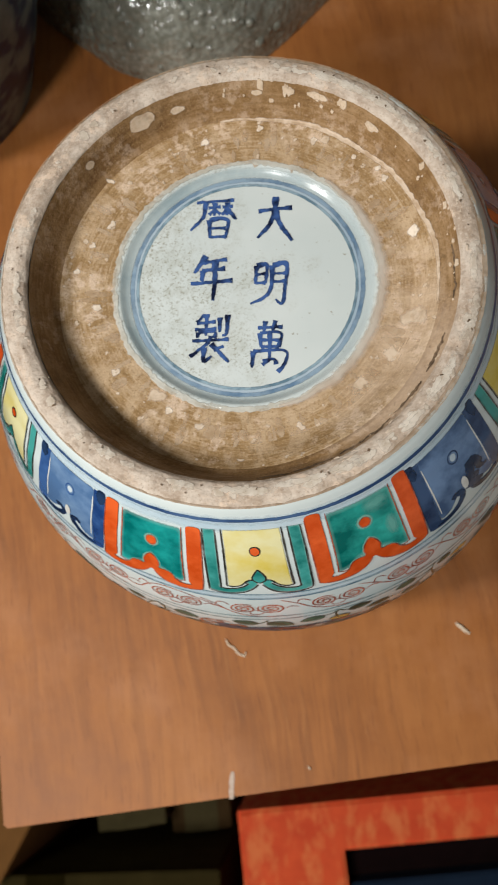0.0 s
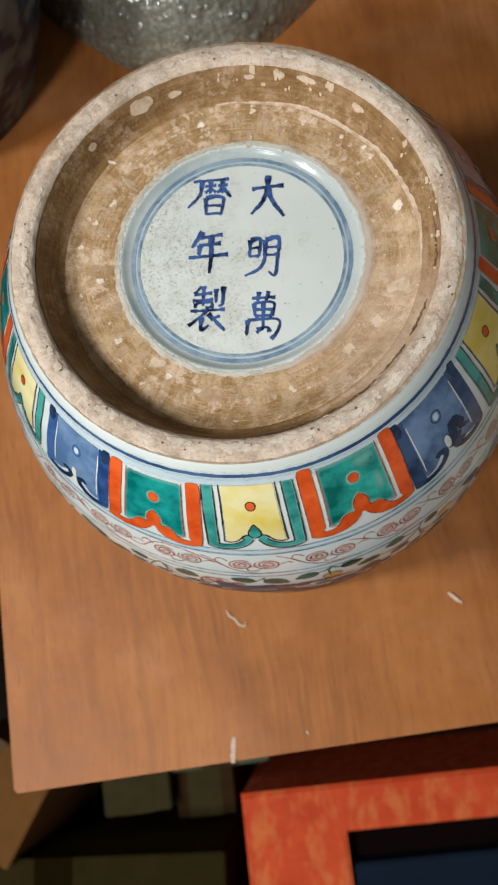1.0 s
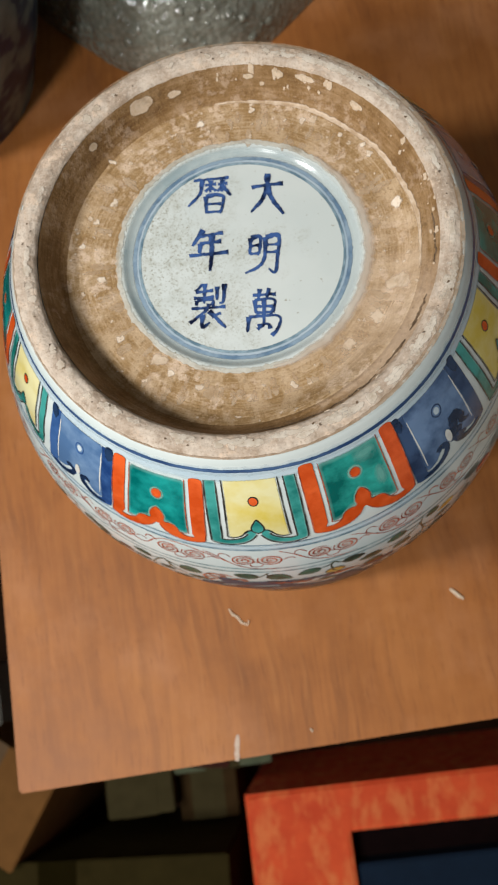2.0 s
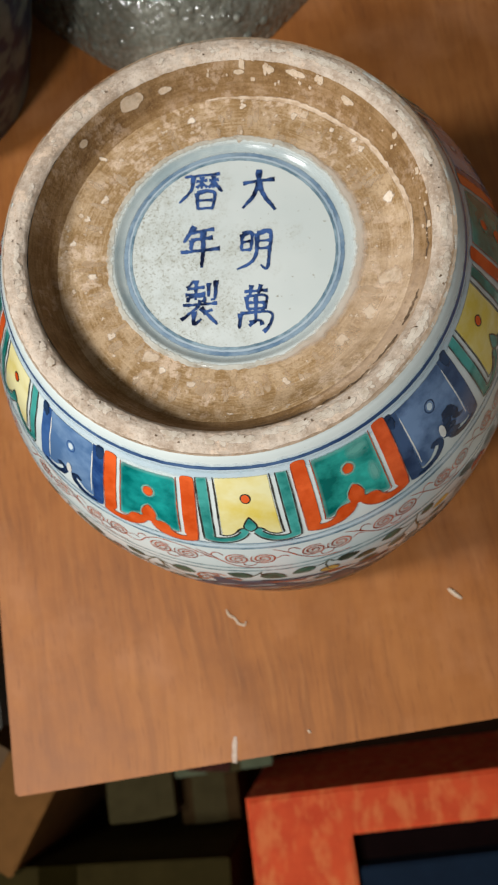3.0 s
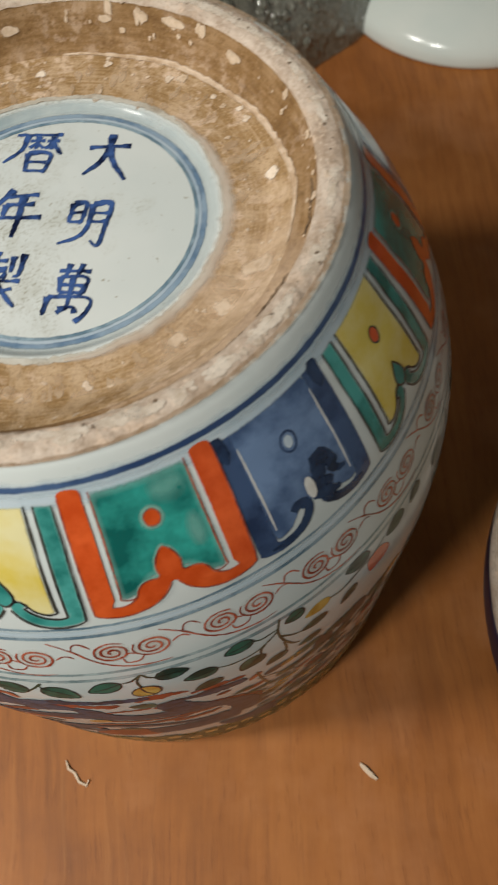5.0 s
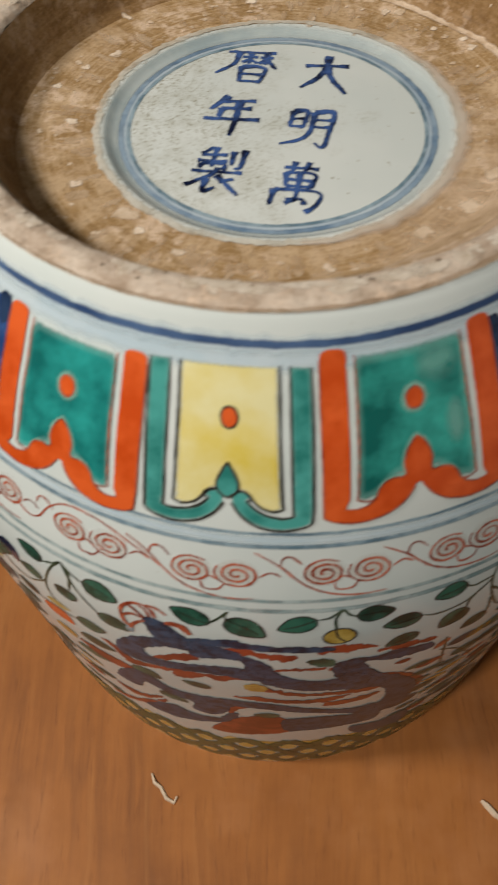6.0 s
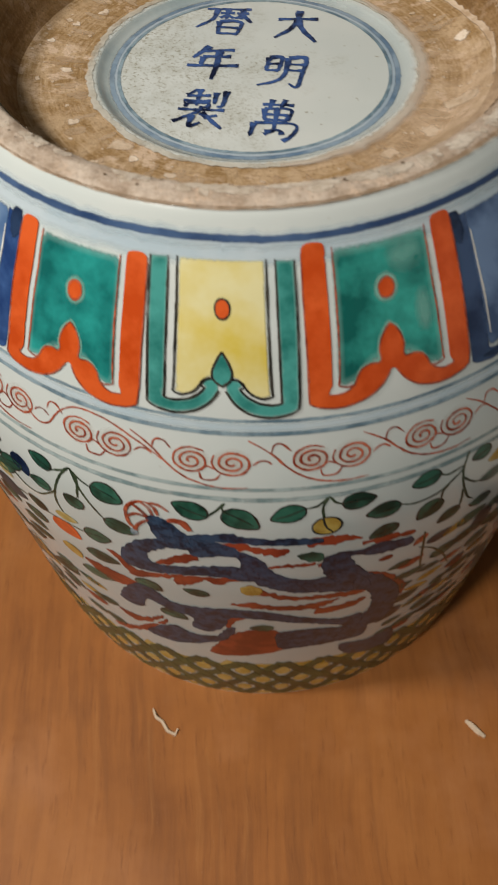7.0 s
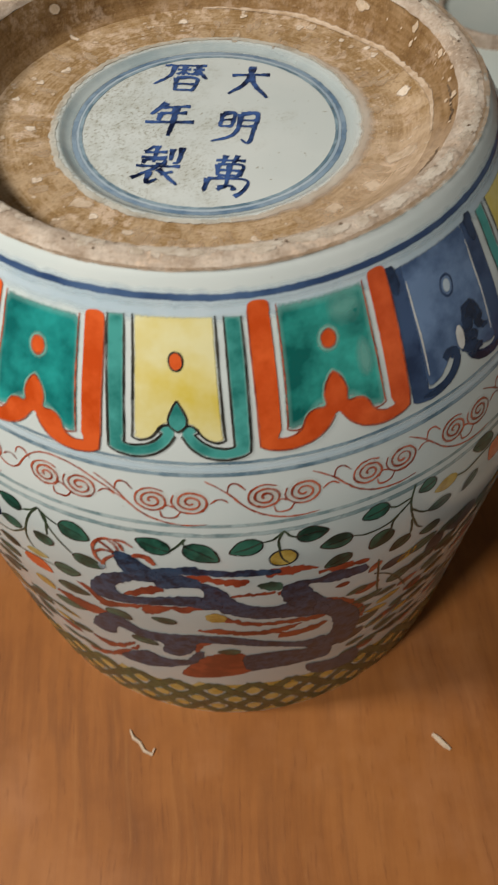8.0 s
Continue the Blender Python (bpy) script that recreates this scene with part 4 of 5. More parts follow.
for text in ("-19.8,93.3 -17.3,92.2 -15.5,87.7 -12.0,88.4 -7.1,90.9 -1.2,92.5 1.4,90.9 -1.1,89.7 -3.2,86.6 -4.2,89.7 -7.0,84.9 -9.1,84.0 -9.2,87.7 -12.0,85.5 -15.9,82.0 -17.2,86.0 -18.3,90.3",
             "-11.8,94.6 -9.2,99.0 -6.1,102.5 -4.8,100.1 -7.4,97.1 -10.1,94.6", "-2.2,108.5 0.8,109.3 3.0,108.0 5.7,107.5 7.8,106.2 6.8,103.3 4.6,104.3 2.1,106.1 -0.7,106.6", "9.9,110.9 13.8,110.6 17.0,108.8 18.4,106.8 15.6,106.6 12.5,106.7 10.3,107.7",
             "4.6,98.9 8.5,99.7 12.6,99.1 12.8,97.3 8.6,98.0 5.4,97.8", "1.1,90.5 4.6,85.4 8.9,80.7 14.2,79.7 19.9,77.9 19.9,75.1 14.3,76.5 8.9,77.9 4.6,81.6 2.1,86.8",
             "-1.6,75.3 2.8,76.8 7.2,74.4 11.2,74.4 16.7,75.3 12.8,70.6 7.3,71.1 1.9,73.4", "12.4,70.0 16.5,70.2 20.8,71.3 20.4,68.4 16.8,65.7 12.9,66.3", "19.8,89.4 23.9,83.5 27.9,70.9 28.0,62.6 25.4,73.2 22.1,81.4",
             "-27.3,28.3 -20.9,36.2 -16.8,44.4 -12.4,54.5 -13.7,49.0 -18.2,37.2 -23.1,29.0", "-2.4,62.0 -0.1,66.1 1.8,66.6 -0.3,62.5 -1.8,56.3", "-25.5,79.4 -21.1,79.9 -16.5,77.7 -18.4,71.9 -22.6,72.1", "17.9,105.7 20.9,105.4 23.4,105.6 23.3,102.7 20.8,102.4",
             "-23.0,47.8 -18.4,48.5 -13.3,56.2 -16.3,47.2 -20.7,42.6"):
    coil(text, dragon, "fin", FIN)
coil("-6.0,33.1 -2.7,48.0 0.9,54.9 5.0,56.7 7.7,52.3 9.5,43.5 7.7,37.4 2.4,32.9 -2.8,31.0", dragon, "pearl", FIN, 0.0009)["label"] = "red flaming pearl"
coil("0.8,86.2 2.2,89.0 3.9,87.0 4.3,84.0 2.6,82.2 1.1,83.2", dragon, "bloom", OCHRE)
coil("8.9,103.1 10.4,105.0 12.4,103.7 12.8,100.3 10.8,100.1", dragon, "leaf", LEAF)
coil("1.7,57.5 3.8,60.4 6.1,58.4 4.6,54.8", dragon, "leaf", LEAF)
bm = bmesh.new()
for text in ("-11.4,114.7 -12.7,117.0 -13.7,117.9", "-11.5,114.6 -13.2,114.8 -14.6,112.8", "-11.4,113.8 -12.9,111.1 -13.7,108.2", "-10.7,115.6 -11.2,117.9 -12.2,119.1", "-9.9,116.0 -10.4,118.3 -11.2,119.3 -9.8,119.6 -8.4,118.0", "-14.5,111.6 -14.6,115.0 -13.8,117.8 -12.3,119.4 -10.9,119.4", "-14.6,113.7 -14.3,110.5 -13.2,108.4"):
    ribbon(bm, spots_of(text), 0.0008, on_body, 0.0004, (0.8, 0.5), 0.3)
ribbon(bm, spots_of("-8.7,114.8 -7.1,115.4 -6.2,114.1 -5.5,112.4"), 0.0017, on_body, 0.0004, (0.4, 0.5), 0.4)
enamel("mane", bm, RUST, dragon, "rust-red drawn mane")
enamel("eye", patch(oval(*spots_of("-13.8,107.3")[0], 0.0010, 0.0016, 12), on_body, 0.0003, 0.001), LINE_PALE, dragon)

# sprigs that fill the ground beside the dragon
rng = random.Random(11)
ground = bmesh.new()
for i in range(46):
    a0, z0 = rng.uniform(34, 322), rng.uniform(0.034, 0.095)
    ribbon(ground, [(a0 * DEG, z0), ((a0 + 2.5) * DEG, z0 + 0.004), ((a0 + 6.0) * DEG, z0 + 0.005)], 0.0005, on_body, 0.0002, (0.8, 0.3), 0.4)
sprigs = enamel("sprigs", ground, STEM, jar, "painted sprigs scattered over the body")
tagged(sprigs, kind="stuff")
for side, lo, hi, many in ((1, 25, 68, 8), (-1, 22, 60, 6)):
    for row in range(many):
        for k in range(many):
            a = side * (lo + (hi - lo) * (k + 0.5 * (row % 2) + rng.uniform(-0.3, 0.3)) / many)
            z = 0.0330 + row * 0.0086 + rng.uniform(-0.0022, 0.0022)
            if side < 0 and z > 0.060 and a > -40:
                continue
            pick, tilt, long = rng.random(), rng.uniform(10, 40), rng.uniform(0.0060, 0.0085)
            root = (a * DEG, z)
            tip = (a * DEG + side * long * math.cos(radians(tilt)), z + long * math.sin(radians(tilt)))
            if pick < 0.6:
                leaf(root, tip, sprigs, None, rng.uniform(0.30, 0.44))
            else:
                leaf(root, tip, sprigs, (FIN, OCHRE, SLATE, RUST)[int(pick * 50) % 4], 0.34, False).name = "bloom"

# lattice at the bottom
hoop("lattice_ground", 0.0055, 0.0370, GOLD, 0.00010, 0.0, bleed=0.002)
for i in range(45):
    for s in (-1, 1):
        bm = bmesh.new()
        ribbon(bm, spots_of(f"{i * 8.0},-12.8 {i * 8.0 + s * 8.0},6.5 {i * 8.0 + s * 16.0},24.8"), 0.0044, on_body, 0.0003, (1, 1), 0.6, 0.0020, i, 0.0015)
        enamel("lattice_bar", bm, LATTICE, jar)
for i in range(45):
    for u, z in ((0.0, 0.0065), (4.0, -0.0032), (4.0, 0.0162)):
        enamel("lattice_dot", patch(oval((i * 8.0 + u + 4.0) * DEG, z, 0.0029, 0.0042, 12), on_body, 0.00026, 0.003, None, 0.0018), GOLD, jar)

# ---- the base: rings, six characters, kiln grit ----
for r, w, mat, soft in ((0.0314, 0.0008, LINE_PALE, 0.0004), (0.0324, 0.0026, MARK_WASH, 0.0010), (0.0332, 0.0013, LINE_SOFT, 0.0005)):
    bm = bmesh.new()
    pts = [(HEART[0] + (r + 0.0002 * noise.noise((math.cos(i * 0.0628), math.sin(i * 0.0628), r * 500))) * math.cos(i * 0.0628318), HEART[1] + r * math.sin(i * 0.0628318)) for i in range(101)]
    ribbon(bm, pts, w, on_base, 0.00020 if mat is not MARK_WASH else 0.00014, (1, 1), 0.3, 0.002, 0.0, soft)
    enamel("mark_ring", bm, mat, jar, flat=True)


def on_slope(x, y, off):
    """On the dished rim of the marked centre."""
    r = math.hypot(x, y)
    steps = ((0.0326, 0.1767), (0.0338, 0.17672), (0.0345, 0.17682), (0.0350, 0.1771), (0.0357, 0.1776), (0.0362, 0.1780), (0.0368, 0.17816), (0.0400, 0.1782))
    z = BASE
    for (r0, z0), (r1, z1) in zip(steps, steps[1:]):
        if r0 <= r <= r1:
            z = z0 + (z1 - z0) * (r - r0) / (r1 - r0)
    return (x + HEART[0], y + HEART[1], z + off)


# pooled glaze; its stronger side also paints the shade of the rim's slope
bm = bmesh.new()
rim = edge_layer(bm)
rows = []
for r, e in ((0.0334, 0.0), (0.0340, 0.8), (0.0347, 1.0), (0.0354, 0.95), (0.0361, 0.7), (0.0369, 0.0)):
    row = []
    for i in range(180):
        a = i * math.pi / 90
        v = bm.verts.new(on_slope(r * math.cos(a), r * math.sin(a), 0.00015))
        v[rim] = e * (0.62 - 0.38 * math.cos(a + 0.35))
        row.append(v)
    rows.append(row)
for low, high in zip(rows, rows[1:]):
    for i in range(180):
        bm.faces.new((low[i], low[(i + 1) % 180], high[(i + 1) % 180], high[i]))
enamel("pooled_shaded_glaze", bm, POOL_SHADE, jar, "blue-grey pooled glaze with shade painted on one side", flat=True)

STROKES = {
    "da": "5,66 50,72 97,76|52,100 50,72 38,40 3,6|50,68 66,36 98,2",
    "ming": "18,90 15,48|18,90 45,92 42,50|17,70 43,72|16,50 42,52|60,92 57,46 42,20 2,2|60,92 97,95 93,42 86,5 68,14|59,73 94,75|58,54 92,56",
    "wan": "20,84 90,88|42,98 37,76|70,100 62,79|26,74 30,46|26,74 84,76 79,48|28,60 80,62|30,47 80,49|54,77 53,20|8,38 4,6|8,38 97,41 94,14 76,0|52,22 34,12|34,20 66,24 72,14",
    "li": "14,92 95,100|34,92 28,55 2,22|40,79 66,83|54,92 53,60|54,76 41,62|54,74 66,64|70,82 92,85|81,94 80,62|80,76 69,62|82,76 100,52|42,49 44,4|42,49 81,51 78,6|44,28 78,30|44,7 78,9",
    "nian": "36,100 10,60|30,84 86,93|28,66 82,72|30,66 28,42|2,36 100,46|58,88 58,40 54,0",
    "zhi": "36,98 18,82|18,80 64,85|14,67 66,71|42,100 41,56|22,62 21,51|22,62 62,64 60,51|74,94 74,64|93,100 90,62 80,57|8,44 96,50|52,56 50,44|50,44 4,12|38,32 36,4 56,15|84,36 60,27|54,40 97,4",
}
for key, cx, cy, w, h in (("da", 0.0092, 0.0214, 0.0107, 0.0142), ("ming", 0.0066, 0.0012, 0.0108, 0.0134), ("wan", 0.0058, -0.0176, 0.0100, 0.0152),
                          ("li", -0.0089, 0.0226, 0.0137, 0.0130), ("nian", -0.0098, 0.0041, 0.0124, 0.0139), ("zhi", -0.0107, -0.0144, 0.0118, 0.0148)):
    bm = bmesh.new()
    for k, stroke in enumerate(STROKES[key].split("|")):
        pts = []
        for pair in stroke.split():
            u, v = (float(q) / 100 - 0.5 for q in pair.split(","))
            gx, gy = u * w, v * h
            pts.append((cx + gx * 0.9945 + gy * 0.045, cy - gx * 0.104 + gy * 0.999))
        across = abs(pts[-1][0] - pts[0][0]) > abs(pts[-1][1] - pts[0][1])
        thick = (0.00186 if key in ("da", "nian") else 0.00150) * (0.74 if across else 1.15)
        press = lambda t, b=thick, a=across: b * (0.74 + 0.60 * max(0, 1 - t * 4.0) + (0.95 * max(0, t * 4.5 - 3.5) if a else -0.22 * t))
        ribbon(bm, pts, press, on_base, 0.00024 + 0.00001 * k, (0.7, 0.7), 0.35, 0.0004, k, 0.00034)
    enamel("reign_mark", bm, MARK, jar, "brushed cobalt-blue character", flat=True)


FLOOR_STEPS = ((0.0, 0.1780), (0.0367, 0.1780), (0.0455, 0.1785), (0.0505, 0.1790), (0.0535, 0.1795), (0.0552, 0.1812), (0.0566, 0.1845), (0.0578, 0.1880), (0.0586, 0.1903))


def on_floor(x, y, off):
    """On the bare floor round the marked centre."""
    r = math.hypot(x, y)
    z = 0.1903
    for (r0, z0), (r1, z1) in zip(FLOOR_STEPS, FLOOR_STEPS[1:]):
        if r0 <= r <= r1:
            z = z0 + (z1 - z0) * (r - r0) / (r1 - r0)
    return (x, y, z + swell(x, y) + 0.00008 + off)


bm = bmesh.new()
wavy = lambda i, r=0.0379: r + 0.0006 * noise.noise((math.cos(radians(i * 3)) * 7, math.sin(radians(i * 3)) * 7, 3.0))
edge_spot = lambda i, r=0.0379: (HEART[0] + wavy(i, r) * math.cos(radians(i * 3)), HEART[1] + wavy(i, r) * math.sin(radians(i * 3)))
ribbon(bm, [edge_spot(i) for i in range(121)], 0.0017, lambda x, y, off: (x, y, 0.17840), 0.0, (1, 1), 0.7, 0.0010, 2.0, 0.0007)
enamel("glaze_edge", bm, EDGE, jar, flat=True)
bm = ribbon(bmesh.new(), [edge_spot(i, 0.0384) for i in range(-26, 18)], 0.0040, lambda x, y, off: (x, y, 0.17848), 0.0, (0.3, 0.3), 0.4, 0.0010, 5.0, 0.0019)
enamel("glaze_edge", bm, EDGE_SOFT, jar, "thin pale glaze running out over the clay", flat=True)
rng = random.Random(5)
spots = [(103, 0.0483, 0.0021), (40, 0.0519, 0.0015), (36, 0.0508, 0.0012), (15, 0.0497, 0.0022), (-175, 0.0432, 0.0022), (171, 0.0496, 0.0015), (137, 0.0531, 0.0014), (-148, 0.0436, 0.0017),
         (-130, 0.0405, 0.0032), (-122, 0.0418, 0.0020), (-109, 0.0424, 0.0022), (-93, 0.0501, 0.0018), (60, 0.0506, 0.0024), (64, 0.0498, 0.0016), (83, 0.0504, 0.0013), (49, 0.0503, 0.0012), (34, 0.0447, 0.0010), (-15, 0.0475, 0.0044),
         (-30, 0.0455, 0.0030), (-45, 0.0430, 0.0026), (-72, 0.0440, 0.0016), (160, 0.0470, 0.0013), (150, 0.0445, 0.0016)]
spots += [(rng.uniform(-180, 180), rng.uniform(0.0392, 0.0530), rng.uniform(0.0003, 0.0010)) for _ in range(120)]
for a, r, size in spots:
    x, y = r * math.cos(radians(a)), r * math.sin(radians(a))
    n = 14
    ph = rng.uniform(0, 9)
    lobes = lambda i: size * (0.85 + 0.75 * noise.noise((math.cos(6.283 * i / n) * 1.6 + ph, math.sin(6.283 * i / n) * 1.6, a)))
    shape = [(x + lobes(i) * math.cos(6.283 * i / n), y + lobes(i) * math.sin(6.283 * i / n)) for i in range(n)]
    enamel("grit_spot", patch(shape, on_floor, 0.00007, 0.003, None, size * 0.5), GRIT if 0.0011 < size < 0.0024 else GRIT_THIN, jar, flat=True)
bm = bmesh.new()
arc = lambda r, i, step=6: (r * math.cos(radians(i * step)), r * math.sin(radians(i * step)))
ribbon(bm, [arc(0.0532 + 0.0002 * math.sin(i * 1.3), i) for i in range(-2, 17)], 0.0013, on_floor, 0.0003, (0.3, 0.3), 0.6, 0.0012, 0.0, 0.0006)
enamel("turning_ridge", bm, RIDGE, jar, flat=True)
for lo, hi, r, w in ((-88, -68, 0.0574, 0.0004), (-66, -50, 0.0572, 0.0005), (-48, -37, 0.0568, 0.0006), (-34, -22, 0.0566, 0.0006), (-12, 4, 0.0568, 0.0003)):
    bm = ribbon(bmesh.new(), [arc(r + 0.0004 * noise.noise((a * 0.31, r * 900, 0.0)), a, 1) for a in range(lo, hi + 1, 1)], w, on_floor, 0.0005, (0.2, 0.2), 1.2, 0.0005)
    enamel("crack", bm, CRACK, jar, flat=True)
# brown line where the bare clay meets the glaze
clay_rim = lambda a: 0.0654 - 0.0010 * lean_side(a)
bm = ribbon(bmesh.new(), [(arc(clay_rim(a), a, 1)[0] - 0.0005, arc(clay_rim(a), a, 1)[1]) for a in range(0, 361, 2)], lambda t: 0.0007 + 0.0007 * lean_side(360 * t), lambda x, y, off: (x, y, 0.19140 + 0.00035 * lean_side(math.degrees(math.atan2(y, x)))), 0.0, (1, 1), 0.2, 0.002, 3.0, 0.0004)
enamel("clay_edge", bm, BROWN_EDGE, jar, "thin brown line round the foot", flat=True)


# rays left by turning, scuffs and pits
rng = random.Random(21)
for _ in range(70):
    a, r0, long = rng.uniform(0, 360), rng.uniform(0.0376, 0.0470), rng.uniform(0.002, 0.006)
    c, s = math.cos(radians(a)), math.sin(radians(a))
    bm = ribbon(bmesh.new(), [(r0 * c, r0 * s), ((r0 + long) * c, (r0 + long) * s)], rng.uniform(0.0010, 0.0028), on_floor, 0.00005, (0.3, 0.3), 0.8, 0.0008, a, 0.0012)
    enamel("ray", bm, RAY, jar, flat=True)


def on_ring(x, y, off):
    r = math.hypot(x, y)
    return (x, y, 0.1919 + 0.0002 - 90 * (r - 0.0618) ** 2 + off)


def daub(name, a, r, size, where, off, material):
    x, y, ph = r * math.cos(radians(a)), r * math.sin(radians(a)), rng.uniform(0, 9)
    lobes = lambda i: size * (0.85 + 0.8 * noise.noise((math.cos(0.5236 * i) * 1.6 + ph, math.sin(0.5236 * i) * 1.6, a)))
    shape = [(x + lobes(i) * math.cos(0.5236 * i), y + lobes(i) * math.sin(0.5236 * i)) for i in range(12)]
    enamel(name, patch(shape, where, off, 0.003, None, size * 0.5), material, jar, flat=True)


for _ in range(60):
    size = rng.uniform(0.0008, 0.0024)
    daub("scuff", rng.uniform(0, 360), 0.0617 + rng.uniform(-1, 1) * max(0.0, 0.0022 - 1.2 * size), size, on_ring, 0.0001, SCUFF)
for _ in range(34):
    a, r0, long = rng.uniform(-105, -15), rng.uniform(0.0395, 0.0455), rng.uniform(0.003, 0.007)
    c, s = math.cos(radians(a)), math.sin(radians(a))
    bm = ribbon(bmesh.new(), [(r0 * c, r0 * s), ((r0 + long) * c, (r0 + long) * s)], rng.uniform(0.0012, 0.0034), on_floor, 0.00006, (0.2, 0.2), 0.9, 0.0008, a, 0.0014)
    enamel("ray", bm, RAY, jar, flat=True)
# flaked white streaks along the inside of the foot, thickest on one side
for k in range(62):
    a, size = rng.gauss(38, 26) if k < 30 else rng.uniform(150, 270) if k < 38 else rng.uniform(265, 345), rng.uniform(0.0005, 0.0015)
    r = 0.0596 + size + abs(rng.gauss(0, 0.0007))
    run_on = rng.uniform(2.0, 6.0) * size / 0.0015
    bm = ribbon(bmesh.new(), [arc(r + 0.0003 * noise.noise((q * 0.5, a, 0.0)), q, 1) for q in np.arange(a - run_on, a + run_on, 1.0)] + [arc(r, a + run_on, 1)], size * 1.5, on_ring, 0.00016, (0.2, 0.2), 0.7, 0.0005, a, 0.6 * size)
    enamel("scuff", bm, FLAKE, jar, flat=True)
for _ in range(46):
    daub("pit", rng.uniform(0, 360), rng.uniform(0.0600, 0.0632), rng.uniform(0.0003, 0.0006), on_ring, 0.0002, CRACK)


def on_wall(x, z, off):
    """On the upright inside of the foot: arc and height."""
    r = 0.0552 + (z - 0.1812) / 0.0091 * 0.0034 - off
    z += swell(r * math.cos(x / 0.057), r * math.sin(x / 0.057)) * 0.8
    return (r * math.cos(x / 0.057), r * math.sin(x / 0.057), z)


for a, z, wide, high in ((119, 0.1870, 0.0042, 0.0026), (139, 0.1868, 0.0017, 0.0014), (108, 0.1858, 0.0024, 0.0012), (66, 0.1880, 0.0034, 0.0012), (48, 0.1862, 0.0026, 0.0014), (84, 0.1866, 0.0018, 0.0010)):
    lobe = lambda i: 1 + 0.4 * noise.noise((math.cos(0.45 * i) * 2, math.sin(0.45 * i) * 2, a))
    shape = [(radians(a) * 0.057 + wide * lobe(i) * math.cos(0.4488 * i), z + high * lobe(i) * math.sin(0.4488 * i)) for i in range(14)]
    enamel("scuff", patch(shape, on_wall, 0.0004, 0.002, None, 0.0006), GRIT_THIN, jar)

for k in range(40):
    a, z = rng.uniform(-60, 95), rng.uniform(0.1832, 0.1892)
    tall = rng.uniform(0.0004, 0.0014) * (1.5 if z > 0.187 else 0.8)
    thin = tall * rng.uniform(0.35, 0.9)
    lobe = lambda i: 1 + 0.6 * noise.noise((math.cos(0.45 * i) * 2 + a, math.sin(0.45 * i) * 2, a))
    shape = [(radians(a) * 0.057 + thin * lobe(i) * math.cos(0.4488 * i), z + tall * lobe(i) * math.sin(0.4488 * i)) for i in range(14)]
    enamel("scuff", patch(shape, on_wall, 0.0004, 0.002, None, 0.45 * thin), GRIT_THIN, jar)

# crumbs of clay stuck along the inner lip of the foot ring
CRUMB = plain("pale_crumb", (0.56, 0.45, 0.345), 0.85, 0.25, 900, 0.4, spec=0.2)
shapes = []
for k in range(5):
    bm = bmesh.new()
    bmesh.ops.create_icosphere(bm, subdivisions=1, radius=1.0)
    for v in bm.verts:
        v.co *= 1 + 0.45 * noise.noise(v.co * 1.3 + Vector((k * 3.1, 0, 0)))
    me = bpy.data.meshes.new("crumb")
    bm.to_mesh(me)
    bm.free()
    me.materials.append(CRUMB)
    me.shade_smooth()
    shapes.append(me)
rng = random.Random(21)
for k in range(60):
    a = radians(rng.uniform(-70, 32) if k < 52 else rng.uniform(40, 250))
    f = rng.random()
    rad, z = 0.0583 + 0.0022 * f, 0.1899 + 0.0016 * min(1, f * 1.4)
    big = rng.uniform(0.00022, 0.00075) * (1.1 if k < 52 else 0.6)
    ob = new("crumb", shapes[k % 5])
    ob.parent = jar
    ob.location = (rad * math.cos(a), rad * math.sin(a), z)
    ob.rotation_euler = (rng.uniform(-0.4, 0.4), rng.uniform(-0.4, 0.4), a)
    ob.scale = (big * 0.8, big * rng.uniform(1.0, 2.4), big * 0.55)

# ---- things on the table ----
dish = tagged(thing("dish", (0.148, 0.350, TOP)), "plain white porcelain dish turned upside down on the table", "dish")
smooth(part("body", lathe_bm(fine([(0.0770, 0.0030), (0.0785, 0.0), (0.0803, 0.0012), (0.0806, 0.0040), (0.0796, 0.0080), (0.0765, 0.0122), (0.0705, 0.0168), (0.0610, 0.0218), (0.0490, 0.0260), (0.0390, 0.0282)]), 128), BOWL, dish))
smooth(part("foot_ring", lathe_bm(fine([(0.0390, 0.0282), (0.0382, 0.0310), (0.0376, 0.0350), (0.0360, 0.0360), (0.0345, 0.0350), (0.0340, 0.0310)]), 96), RING, dish))
smooth(part("base", lathe_bm([(0.0340, 0.0310), (0.030, 0.0300), (0.0, 0.0298)], 96), BOWL, dish))


def blue_white():
    m = Mat("blue_and_white_glaze", 0.35, 0.2)
    f = m.noise(42, 3, 0.5)
    c = m.ramp(f, [(0.46, (0.003, 0.008, 0.040)), (0.52, (0.008, 0.022, 0.075)), (0.56, (0.085, 0.125, 0.135)), (0.75, (0.20, 0.245, 0.235))])
    return m.colour(c).m


vase = tagged(thing("vase", (-0.199, 0.226, TOP)), "dark blue-and-white porcelain jar standing on the table", "vase")
BLUEWHITE = blue_white()
smooth(part("body", lathe_bm(fine([(0.060, 0.004), (0.064, 0.0), (0.067, 0.006), (0.085, 0.05), (0.1, 0.1), (0.101, 0.125), (0.092, 0.155), (0.070, 0.182), (0.055, 0.19)]), 128), BLUEWHITE, vase))
